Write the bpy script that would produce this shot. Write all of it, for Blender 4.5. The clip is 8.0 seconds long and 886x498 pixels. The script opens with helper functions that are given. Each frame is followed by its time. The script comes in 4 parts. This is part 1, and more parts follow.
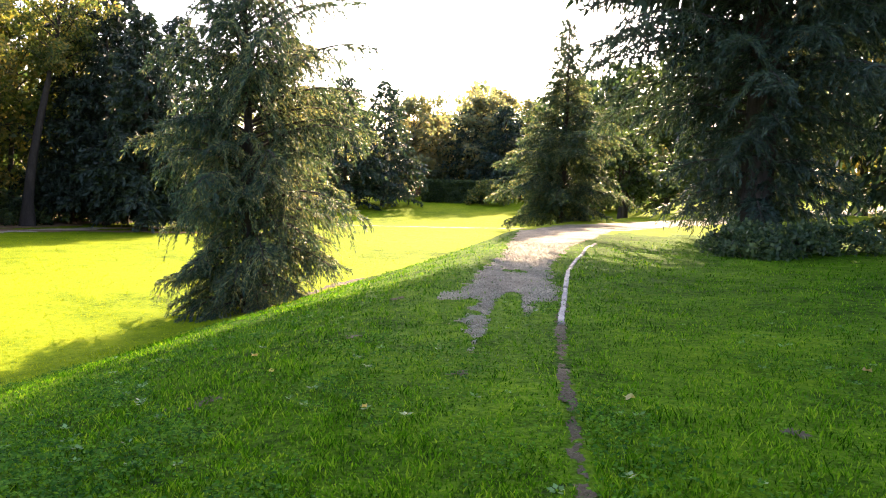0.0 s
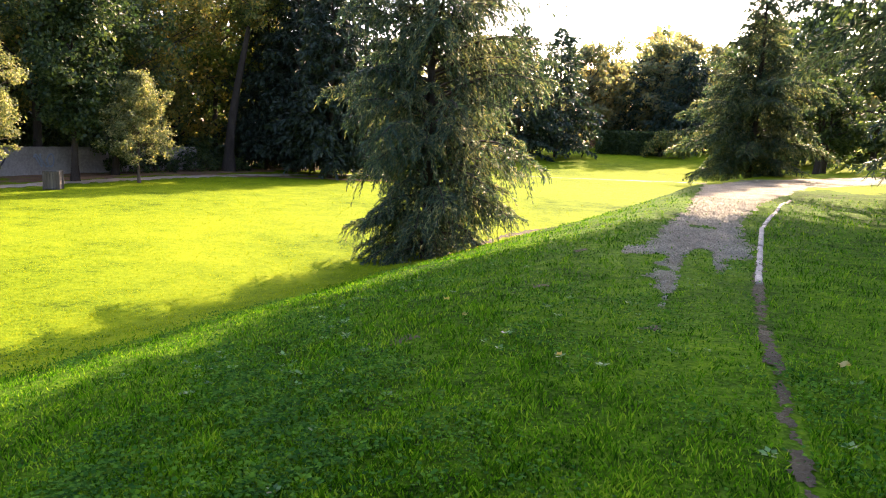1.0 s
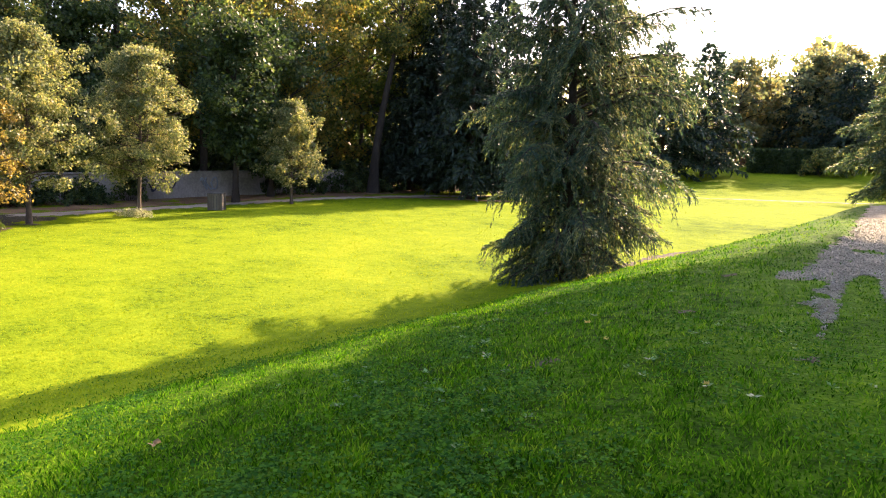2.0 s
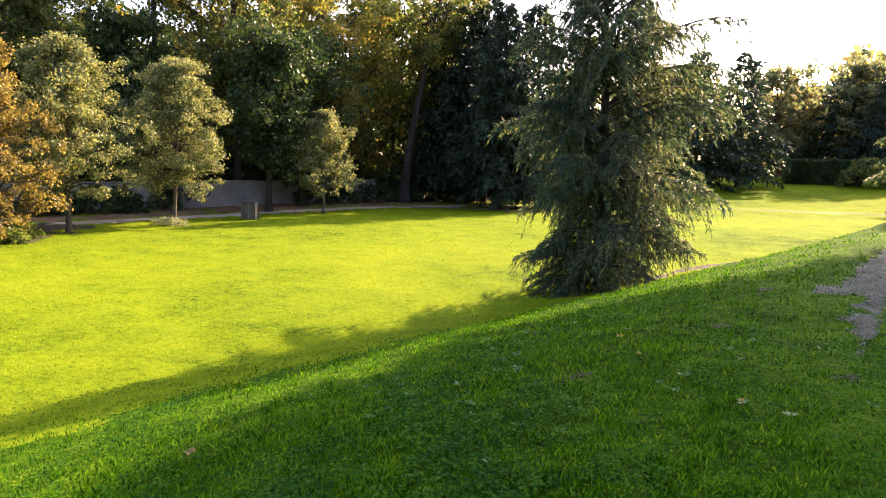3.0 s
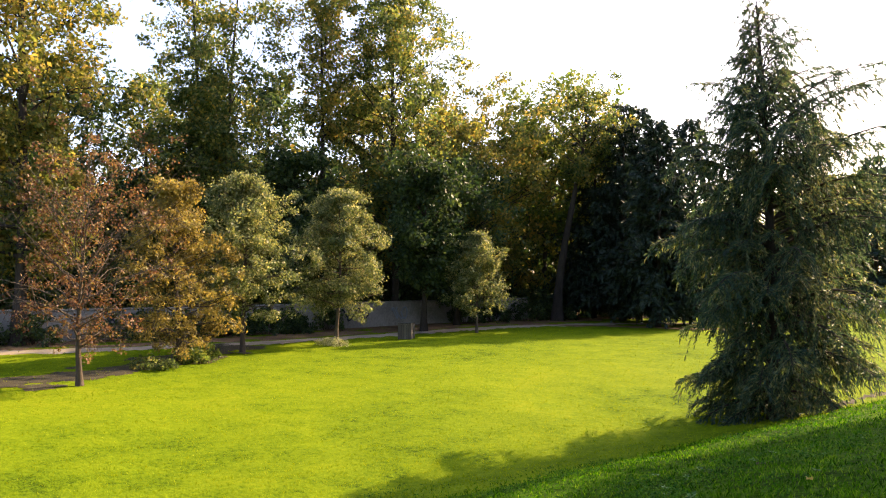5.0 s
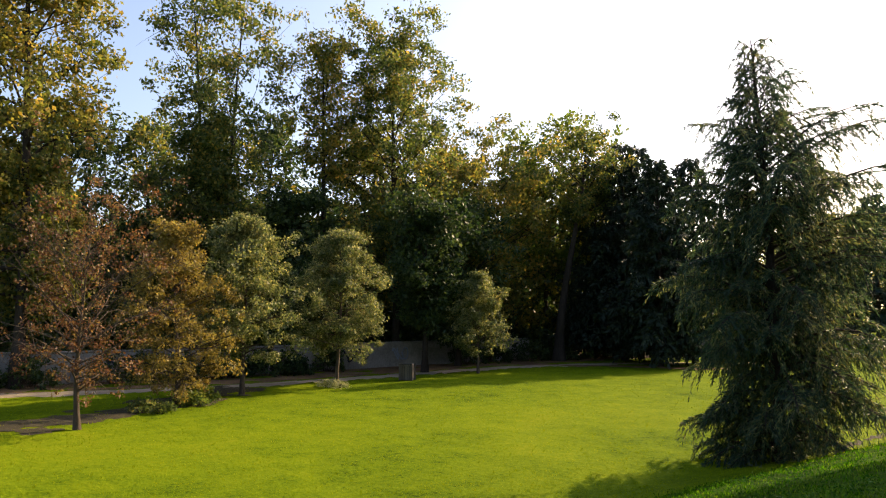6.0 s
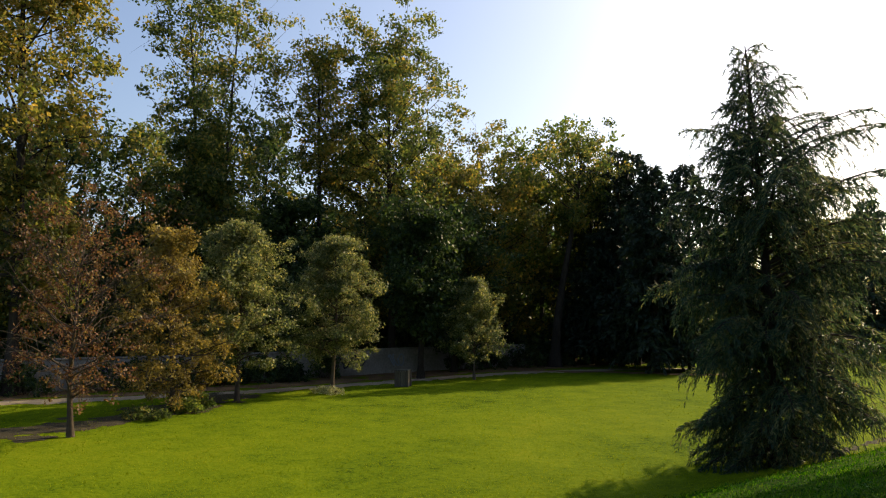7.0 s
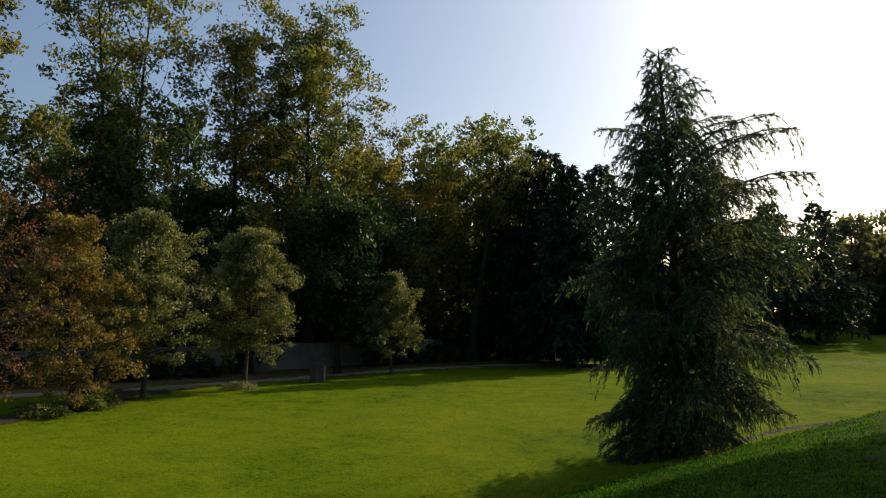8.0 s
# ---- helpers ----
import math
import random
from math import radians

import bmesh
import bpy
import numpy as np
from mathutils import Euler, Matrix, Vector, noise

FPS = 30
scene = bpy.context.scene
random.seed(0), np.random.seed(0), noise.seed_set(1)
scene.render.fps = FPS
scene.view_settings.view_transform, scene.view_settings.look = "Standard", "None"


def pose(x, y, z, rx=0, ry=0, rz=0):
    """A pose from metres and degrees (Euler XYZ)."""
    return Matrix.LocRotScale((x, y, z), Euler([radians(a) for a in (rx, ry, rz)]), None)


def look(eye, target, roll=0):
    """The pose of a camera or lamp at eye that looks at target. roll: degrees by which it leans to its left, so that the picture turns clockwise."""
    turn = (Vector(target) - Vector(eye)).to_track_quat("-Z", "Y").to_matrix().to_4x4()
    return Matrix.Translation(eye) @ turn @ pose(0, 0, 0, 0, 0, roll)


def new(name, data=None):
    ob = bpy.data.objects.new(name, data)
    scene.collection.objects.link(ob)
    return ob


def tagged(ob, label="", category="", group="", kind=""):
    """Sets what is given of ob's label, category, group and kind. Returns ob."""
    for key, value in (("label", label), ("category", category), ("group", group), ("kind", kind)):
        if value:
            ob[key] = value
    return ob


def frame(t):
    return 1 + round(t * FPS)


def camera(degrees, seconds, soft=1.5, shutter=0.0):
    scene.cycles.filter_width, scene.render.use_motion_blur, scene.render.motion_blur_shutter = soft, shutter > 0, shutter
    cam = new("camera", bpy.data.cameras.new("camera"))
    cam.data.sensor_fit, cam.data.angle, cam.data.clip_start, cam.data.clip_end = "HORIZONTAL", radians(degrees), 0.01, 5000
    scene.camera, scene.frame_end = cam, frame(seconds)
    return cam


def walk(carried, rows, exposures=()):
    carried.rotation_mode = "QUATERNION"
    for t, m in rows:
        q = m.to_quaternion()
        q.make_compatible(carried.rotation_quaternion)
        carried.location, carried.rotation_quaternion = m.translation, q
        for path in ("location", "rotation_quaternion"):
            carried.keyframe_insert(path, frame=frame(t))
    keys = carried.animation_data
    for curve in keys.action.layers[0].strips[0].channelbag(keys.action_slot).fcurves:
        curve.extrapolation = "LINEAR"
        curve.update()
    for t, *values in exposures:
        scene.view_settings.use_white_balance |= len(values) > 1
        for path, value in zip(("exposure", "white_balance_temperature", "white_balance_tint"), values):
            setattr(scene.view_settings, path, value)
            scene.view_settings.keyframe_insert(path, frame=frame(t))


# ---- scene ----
cam = camera(61.2, 8.0, soft=1.1)
PATH = [
    (0, (0.169, 0.233, 1.345), (0.201, 2.226, 1.183), 1.8),
    (0.5, (0.02, 0.219, 1.337), (-0.112, 2.205, 1.135), 0.8),
    (1, (-0.01, 0.187, 1.325), (-0.416, 2.121, 1.019), 2.2),
    (1.5, (-0.014, 0.125, 1.337), (-0.665, 1.993, 1.047), 1.8),
    (3, (-0.022, 0.094, 1.37), (-0.857, 1.896, 1.13), 1.5),
    (3.5, (-0.046, 0.04, 1.4), (-0.993, 1.785, 1.164), 1.3),
    (4, (-0.063, -0.015, 1.442), (-1.12, 1.674, 1.281), 1.0),
    (4.5, (-0.075, 0.019, 1.459), (-1.229, 1.653, 1.419), 0.7),
    (6, (-0.071, 0.04, 1.51), (-1.259, 1.641, 1.68), -0.0),
    (6.5, (-0.074, 0.039, 1.495), (-1.255, 1.642, 1.678), -0.2),
    (7, (-0.078, 0.078, 1.494), (-1.256, 1.683, 1.681), -0.1),
    (7.5, (-0.091, 0.128, 1.467), (-1.192, 1.788, 1.654), 0.1),
    (8, (-0.101, 0.216, 1.449), (-1.101, 1.939, 1.625), 0.2),
]
EXPO = [(0, 2.68, 6500, 31), (0.5, 2.52, 6420, 31), (1, 2.48, 6350, 32), (1.5, 2.42, 6350, 32), (3.5, 2.1, 6450, 30), (4.5, 1.92, 6500, 26), (6, 0.88, 6550, 18), (6.5, 0.5, 6400, 15), (7, 0.28, 6300, 13), (7.5, -0.05, 6180, 10), (8, -0.38, 6050, 8)]
walk(cam, [(t, look(eye, target, roll)) for t, eye, target, roll in PATH], EXPO)

# ---- world and sun ----
SUN_AZ, SUN_EL = 14.5, 29.5
world = bpy.data.worlds.new("sky")
scene.world = world
world.use_nodes = True
wn = world.node_tree
sky = wn.nodes.new("ShaderNodeTexSky")
sky.sky_type, sky.sun_disc = "NISHITA", False
sky.sun_elevation, sky.sun_rotation = radians(SUN_EL), radians(SUN_AZ)
sky.air_density, sky.dust_density, sky.ozone_density = 1.0, 2.8, 1.0
wn.nodes["Background"].inputs["Strength"].default_value = 0.15
wn.links.new(sky.outputs[0], wn.nodes["Background"].inputs["Color"])
sun_data = bpy.data.lights.new("sun", "SUN")
sun_data.energy, sun_data.angle, sun_data.color = 5.0, radians(0.53), (1.0, 0.78, 0.44)
sun = new("sun", sun_data)
sun_dir = Vector((math.sin(radians(SUN_AZ)) * math.cos(radians(SUN_EL)), math.cos(radians(SUN_AZ)) * math.cos(radians(SUN_EL)), math.sin(radians(SUN_EL))))
sun.matrix_world = look(sun_dir * 200, (0, 0, 0))


# ---- materials ----
def ramp_node(nt, stops):
    r = nt.nodes.new("ShaderNodeValToRGB")
    els = r.color_ramp.elements
    while len(els) < len(stops):
        els.new(0.5)
    for e, (p, c) in zip(els, stops):
        e.position, e.color = p, (*c, 1)
    return r


def noise_node(nt, vec, scale, detail=4.0, rough=0.55):
    n = nt.nodes.new("ShaderNodeTexNoise")
    n.inputs["Scale"].default_value, n.inputs["Detail"].default_value, n.inputs["Roughness"].default_value = scale, detail, rough
    nt.links.new(vec, n.inputs["Vector"])
    return n.outputs["Fac"]


def math_node(nt, op, a, b):
    m = nt.nodes.new("ShaderNodeMath")
    m.operation = op
    for sock, v in zip(m.inputs, (a, b)):
        if isinstance(v, (int, float)):
            sock.default_value = v
        else:
            nt.links.new(v, sock)
    return m.outputs[0]


def base_material(name):
    m = bpy.data.materials.new(name)
    m.use_nodes = True
    nt = m.node_tree
    geo = nt.nodes.new("ShaderNodeNewGeometry")
    return m, nt, nt.nodes["Principled BSDF"], geo


def leaf_material(name, stops, translucent=0.45, patch=0.35, glow=1.5, rough=0.5, gloss=0.25, warm=1.05):
    """Leaves: a ramp over each leaf's own chance and broad patches; thin blades let light through."""
    m, nt, bsdf, geo = base_material(name)
    patchy = noise_node(nt, geo.outputs["Position"], patch, 2.0)
    fac = math_node(nt, "ADD", math_node(nt, "MULTIPLY", geo.outputs["Random Per Island"], 0.75), math_node(nt, "MULTIPLY", math_node(nt, "SUBTRACT", patchy, 0.36), 1.0))
    ramp = ramp_node(nt, stops)
    nt.links.new(fac, ramp.inputs[0])
    nt.links.new(ramp.outputs[0], bsdf.inputs["Base Color"])
    bsdf.inputs["Roughness"].default_value = rough
    bsdf.inputs["Specular IOR Level"].default_value = gloss
    trans = nt.nodes.new("ShaderNodeBsdfTranslucent")
    bright = nt.nodes.new("ShaderNodeVectorMath")
    bright.operation = "MULTIPLY"
    nt.links.new(ramp.outputs[0], bright.inputs[0])
    bright.inputs[1].default_value = (glow * warm, glow, glow * 0.6)
    nt.links.new(bright.outputs[0], trans.inputs["Color"])
    mix = nt.nodes.new("ShaderNodeMixShader")
    mix.inputs[0].default_value = translucent
    nt.links.new(bsdf.outputs[0], mix.inputs[1])
    nt.links.new(trans.outputs[0], mix.inputs[2])
    nt.links.new(mix.outputs[0], nt.nodes["Material Output"].inputs["Surface"])
    return m


def rough_material(name, stops, scale, fine, bump=0.4, rough=0.9, dist=0.02, stretch=None, gloss=0.25):
    """Bark, soil, gravel, plaster, wood: two scales of noise for colour, the fine one as relief."""
    m, nt, bsdf, geo = base_material(name)
    vec = geo.outputs["Position"]
    if stretch:
        s = nt.nodes.new("ShaderNodeVectorMath")
        s.operation = "MULTIPLY"
        nt.links.new(vec, s.inputs[0])
        s.inputs[1].default_value = stretch
        vec = s.outputs[0]
    a, b = noise_node(nt, vec, scale, 5.0, 0.6), noise_node(nt, vec, fine, 6.0, 0.7)
    ramp = ramp_node(nt, stops)
    nt.links.new(math_node(nt, "ADD", math_node(nt, "MULTIPLY", a, 0.55), math_node(nt, "MULTIPLY", b, 0.45)), ramp.inputs[0])
    nt.links.new(ramp.outputs[0], bsdf.inputs["Base Color"])
    bsdf.inputs["Roughness"].default_value = rough
    bsdf.inputs["Specular IOR Level"].default_value = gloss
    bp = nt.nodes.new("ShaderNodeBump")
    bp.inputs["Strength"].default_value, bp.inputs["Distance"].default_value = bump, dist
    nt.links.new(b, bp.inputs["Height"])
    nt.links.new(bp.outputs[0], bsdf.inputs["Normal"])
    return m


M = {}


def grass_material(name, stops):
    """Grass: broad patches, tufts and stipple, with fine relief."""
    m, nt, bsdf, geo = base_material(name)
    vec = geo.outputs["Position"]
    broad, tuft, clump, fine = noise_node(nt, vec, 0.16, 4.0, 0.6), noise_node(nt, vec, 1.1, 5.0, 0.65), noise_node(nt, vec, 7.5, 3.0, 0.6), noise_node(nt, vec, 30.0, 4.0, 0.7)
    large = math_node(nt, "ADD", math_node(nt, "MULTIPLY", broad, 0.30), math_node(nt, "MULTIPLY", tuft, 0.25))
    fac = math_node(nt, "ADD", large, math_node(nt, "ADD", math_node(nt, "MULTIPLY", clump, 0.22), math_node(nt, "MULTIPLY", fine, 0.23)))
    ramp = ramp_node(nt, stops)
    nt.links.new(fac, ramp.inputs[0])
    nt.links.new(ramp.outputs[0], bsdf.inputs["Base Color"])
    bsdf.inputs["Roughness"].default_value, bsdf.inputs["Specular IOR Level"].default_value = 0.95, 0.03
    bp = nt.nodes.new("ShaderNodeBump")
    bp.inputs["Strength"].default_value, bp.inputs["Distance"].default_value = 0.5, 0.05
    nt.links.new(math_node(nt, "ADD", fine, math_node(nt, "MULTIPLY", clump, 2.2)), bp.inputs["Height"])
    nt.links.new(bp.outputs[0], bsdf.inputs["Normal"])
    return m


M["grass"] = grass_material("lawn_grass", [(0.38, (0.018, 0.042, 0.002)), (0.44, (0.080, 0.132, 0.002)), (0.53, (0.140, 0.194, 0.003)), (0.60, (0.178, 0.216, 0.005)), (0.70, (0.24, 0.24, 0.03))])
# Darker copy of the lawn grass: bank shade and tuft occlusion in its ramp.
M["turf"] = grass_material("shade_turf", [(0.40, (0.004, 0.014, 0.001)), (0.46, (0.018, 0.050, 0.001)), (0.53, (0.042, 0.098, 0.002)), (0.60, (0.088, 0.150, 0.003)), (0.70, (0.12, 0.17, 0.01))])
# Two blade tints: bank darker green for shade, lawn yellower for sunlight.
M["blade"] = leaf_material("shade_tint_blade", [(0.1, (0.004, 0.024, 0.001)), (0.35, (0.013, 0.062, 0.001)), (0.65, (0.034, 0.118, 0.002)), (0.95, (0.10, 0.185, 0.012))], 0.5, 2.6, 1.8, 0.8, 0.02, 1.15)
M["blade_lawn"] = leaf_material("sun_tint_blade", [(0.1, (0.10, 0.155, 0.003)), (0.5, (0.15, 0.21, 0.004)), (0.9, (0.21, 0.25, 0.01))], 0.4, 0.8, 1.6, 0.8, 0.03)
M["clover"] = leaf_material("clover_leaf", [(0.1, (0.008, 0.040, 0.006)), (0.5, (0.022, 0.085, 0.010)), (0.95, (0.060, 0.150, 0.010))], 0.35, 3.0, 1.6, 0.7, 0.02, 1.1)
M["weed"] = leaf_material("weed_leaf", [(0.1, (0.016, 0.06, 0.012)), (0.5, (0.04, 0.11, 0.022)), (0.95, (0.09, 0.19, 0.06))], 0.3, 3.0, 1.5, 0.45, 0.16)
M["gravel"] = rough_material("path_gravel", [(0.30, (0.030, 0.030, 0.014)), (0.45, (0.072, 0.070, 0.038)), (0.55, (0.125, 0.120, 0.072)), (0.70, (0.24, 0.23, 0.155))], 1.4, 60.0, 1.0, 0.85, 0.03)
M["pebble"] = rough_material("pebble_stone", [(0.3, (0.09, 0.088, 0.062)), (0.6, (0.21, 0.205, 0.15)), (0.8, (0.40, 0.39, 0.30))], 9.0, 80.0, 0.4, 0.8)
M["soil"] = rough_material("soil_and_shade", [(0.3, (0.022, 0.019, 0.009)), (0.55, (0.055, 0.046, 0.022)), (0.75, (0.12, 0.10, 0.055))], 3.0, 45.0, 1.0, 0.95, 0.03)
M["litter"] = rough_material("leaf_litter", [(0.3, (0.06, 0.035, 0.018)), (0.5, (0.16, 0.09, 0.04)), (0.7, (0.30, 0.19, 0.09))], 0.8, 14.0, 0.8, 0.9, 0.04)
M["kerb"] = rough_material("kerb_concrete", [(0.3, (0.085, 0.08, 0.06)), (0.5, (0.20, 0.19, 0.155)), (0.7, (0.36, 0.345, 0.29))], 4.0, 60.0, 0.5, 0.85)
M["bark"] = rough_material("bark_brown", [(0.3, (0.03, 0.022, 0.015)), (0.5, (0.075, 0.055, 0.04)), (0.7, (0.15, 0.12, 0.09))], 2.5, 18.0, 0.9, 0.9, 0.03, (1, 1, 0.25))
M["bark_pale"] = rough_material("bark_pale", [(0.3, (0.09, 0.07, 0.05)), (0.5, (0.18, 0.145, 0.105)), (0.7, (0.30, 0.25, 0.19))], 2.5, 18.0, 0.7, 0.9, 0.02, (1, 1, 0.25))
M["bark_dark"] = rough_material("bark_dark", [(0.3, (0.014, 0.011, 0.009)), (0.5, (0.035, 0.027, 0.02)), (0.7, (0.07, 0.055, 0.042))], 2.5, 18.0, 0.9, 0.9, 0.03, (1, 1, 0.25))
M["plaster"] = rough_material("wall_plaster", [(0.30, (0.13, 0.115, 0.10)), (0.45, (0.22, 0.20, 0.175)), (0.6, (0.33, 0.305, 0.27)), (0.75, (0.30, 0.25, 0.20))], 0.6, 8.0, 0.3, 0.92, 0.02)
M["tan_path"] = rough_material("tan_path", [(0.3, (0.17, 0.13, 0.085)), (0.5, (0.30, 0.24, 0.165)), (0.7, (0.42, 0.35, 0.26))], 0.8, 20.0, 0.6, 0.9, 0.02)
M["coping"] = rough_material("wall_coping", [(0.3, (0.12, 0.11, 0.09)), (0.6, (0.26, 0.24, 0.21)), (0.8, (0.33, 0.31, 0.28))], 1.5, 20.0, 0.5, 0.92)
M["paint_dark"] = rough_material("spray_paint", [(0.3, (0.012, 0.014, 0.03)), (0.7, (0.03, 0.034, 0.06))], 5.0, 30.0, 0.1, 0.6)
M["paint_pale"] = rough_material("spray_paint_pale", [(0.3, (0.18, 0.21, 0.25)), (0.7, (0.28, 0.31, 0.35))], 5.0, 30.0, 0.1, 0.6)
M["bin_wood"] = rough_material("weathered_wood", [(0.3, (0.06, 0.05, 0.038)), (0.5, (0.12, 0.10, 0.08)), (0.7, (0.20, 0.175, 0.14))], 3.0, 30.0, 0.6, 0.85, 0.01, (1, 1, 0.12))
M["bin_metal"] = rough_material("dark_metal", [(0.3, (0.03, 0.03, 0.03)), (0.7, (0.07, 0.07, 0.065))], 4.0, 30.0, 0.2, 0.5)
M["needle"] = leaf_material("cedar_needle", [(0.1, (0.012, 0.033, 0.024)), (0.45, (0.030, 0.060, 0.036)), (0.75, (0.075, 0.10, 0.050)), (0.95, (0.17, 0.17, 0.075))], 0.42, 0.9, 2.2, 0.5)
M["needle_dark"] = leaf_material("dark_needle", [(0.1, (0.008, 0.022, 0.016)), (0.5, (0.020, 0.042, 0.028)), (0.9, (0.050, 0.075, 0.042))], 0.30, 0.6, 1.8, 0.5)
M["leaf_young"] = leaf_material("young_leaf", [(0.1, (0.060, 0.085, 0.040)), (0.45, (0.115, 0.142, 0.056)), (0.75, (0.215, 0.225, 0.095)), (0.95, (0.38, 0.34, 0.15))], 0.40, 1.6, 1.8)
M["leaf_green"] = leaf_material("green_leaf", [(0.1, (0.032, 0.055, 0.018)), (0.45, (0.068, 0.098, 0.030)), (0.70, (0.130, 0.150, 0.042)), (0.95, (0.29, 0.22, 0.05))], 0.50, 0.35, 2.1)
M["leaf_bright"] = leaf_material("bright_leaf", [(0.1, (0.035, 0.068, 0.015)), (0.5, (0.075, 0.115, 0.024)), (0.85, (0.15, 0.165, 0.03))], 0.48, 0.4, 2.0)
M["leaf_gold"] = leaf_material("golden_leaf", [(0.1, (0.050, 0.072, 0.020)), (0.4, (0.105, 0.122, 0.030)), (0.68, (0.19, 0.17, 0.04)), (0.95, (0.32, 0.22, 0.05))], 0.48, 0.3, 2.1)
M["leaf_orange"] = leaf_material("orange_leaf", [(0.1, (0.08, 0.062, 0.020)), (0.4, (0.175, 0.138, 0.038)), (0.65, (0.30, 0.215, 0.05)), (0.9, (0.22, 0.20, 0.06))], 0.4, 0.7, 1.6)
M["yew"] = leaf_material("yew_needle", [(0.1, (0.010, 0.022, 0.014)), (0.5, (0.020, 0.038, 0.024)), (0.9, (0.045, 0.065, 0.038))], 0.25, 0.5, 1.4, 0.5)
M["leaf_red"] = leaf_material("red_brown_leaf", [(0.1, (0.070, 0.030, 0.020)), (0.45, (0.140, 0.066, 0.034)), (0.75, (0.20, 0.115, 0.050)), (0.95, (0.20, 0.165, 0.065))], 0.4, 0.9, 1.5)
M["leaf_dark"] = leaf_material("dark_leaf", [(0.1, (0.012, 0.030, 0.012)), (0.5, (0.030, 0.056, 0.020)), (0.9, (0.075, 0.105, 0.032))], 0.36, 0.5, 2.0)
# Distance haze is put into the colour: paler, greyer, more translucent leaves.
M["leaf_haze"] = leaf_material("haze_pale_leaf", [(0.1, (0.06, 0.085, 0.055)), (0.5, (0.11, 0.13, 0.075)), (0.9, (0.20, 0.17, 0.07))], 0.55, 0.12, 1.9)
M["leaf_pale"] = leaf_material("pale_leaf", [(0.1, (0.12, 0.16, 0.06)), (0.5, (0.25, 0.28, 0.14)), (0.9, (0.42, 0.42, 0.25))], 0.35, 0.9, 1.3)


# ---- terrain ----
def smooth(q):
    q = np.clip(q, 0, 1)
    return q * q * (3 - 2 * q)


CREST_Y, CREST_X = [-60, 0, 6, 10, 19, 26, 36, 60], [-3.0, -0.8, -0.4, 0.1, 2.0, 3.2, 7.0, 22.0]
TOE_Y, TOE_X = [-60, 0, 8, 17.7, 25, 36, 60], [-18.0, -10.4, -8.3, -4.6, -1.2, 3.6, 18.0]
KERB_Y, KERB_X = [2.0, 3.43, 5.1, 7.28, 12.93, 18.3, 26.8], [0.72, 0.89, 1.09, 1.42, 2.52, 3.96, 6.9]


def bumps(x, y):
    return 0.030 * np.sin(1.7 * x + 0.6 * y) * np.sin(1.1 * y - 0.5 * x) + 0.012 * np.sin(3.9 * x + 1.3) * np.sin(3.3 * y + 0.4 * x)


def ground_z(x, y):
    """Height of the ground: a level terrace, its grassy bank, the lawn below and the gentle rise far off."""
    x, y = np.asarray(x, float), np.asarray(y, float)
    xc, xt = np.interp(y, CREST_Y, CREST_X), np.interp(y, TOE_Y, TOE_X)
    q = (xc - x) / np.maximum(xc - xt, 0.5)
    dip = 0.22 * np.exp(-((y - 9.0) / 10.0) ** 2)
    z = -(1.68 + dip) * (0.55 * np.clip(q, 0, 1) + 0.45 * smooth(q)) + dip * smooth((xt - x - 2.5) / 12.0)
    far = smooth((y - 60) / 32) * smooth((x + 32) / 22)
    z = z + 1.75 * far * np.clip(q, 0, 1)
    right = x - np.interp(y, KERB_Y, KERB_X) - 0.3
    z = z + 0.040 * np.clip(right - 5.0 * smooth((y - 8) / 10), 0, 45) * smooth(right / 3.0)
    near = np.exp(-(x * x + y * y) / 900.0)
    return z + bumps(x, y) * (0.4 + 0.6 * near)


def gz(x, y):
    return float(ground_z(x, y))


# ---- mesh helpers ----
def mesh_from(name, verts, faces, material, smooth_shade=False):
    """A mesh from an array of vertices and an array of equal-sided faces."""
    verts, faces = np.asarray(verts, np.float32), np.asarray(faces, np.int32)
    me = bpy.data.meshes.new(name)
    n, k = faces.shape
    me.vertices.add(len(verts))
    me.vertices.foreach_set("co", verts.ravel())
    me.loops.add(n * k)
    me.loops.foreach_set("vertex_index", faces.ravel())
    me.polygons.add(n)
    me.polygons.foreach_set("loop_start", np.arange(0, n * k, k, dtype=np.int32))
    if smooth_shade:
        me.polygons.foreach_set("use_smooth", np.ones(n, bool))
    me.update(calc_edges=True)
    me.materials.append(material)
    return me


def piece(name, me, parent=None, label="", m=None):
    ob = new(name, me)
    if parent is not None:
        ob.parent = parent
    if m is not None:
        ob.matrix_basis = m
    return tagged(ob, label)


def part(name, bm, material, parent, label="", m=None):
    me = bpy.data.meshes.new(name)
    bm.to_mesh(me)
    bm.free()
    me.materials.append(material)
    return piece(name, me, parent, label, m)


def box_bm(sx, sy, sz, bevel=0.0, at=(0, 0, 0)):
    bm = bmesh.new()
    bmesh.ops.create_cube(bm, size=1.0, matrix=Matrix.Translation(at) @ Matrix.Diagonal((sx, sy, sz, 1)))
    if bevel:
        bmesh.ops.bevel(bm, geom=bm.edges[:], offset=bevel, segments=1, affect="EDGES")
    return bm


def thing(name, x, y, z, label, category, group="", kind="", rz=0.0):
    e = new(name)
    e.empty_display_size = 0.2
    e.matrix_basis = pose(x, y, z, 0, 0, rz)
    return tagged(e, label, category, group, kind)


def unit(v):
    return v / np.maximum(np.linalg.norm(v, axis=-1, keepdims=True), 1e-9)


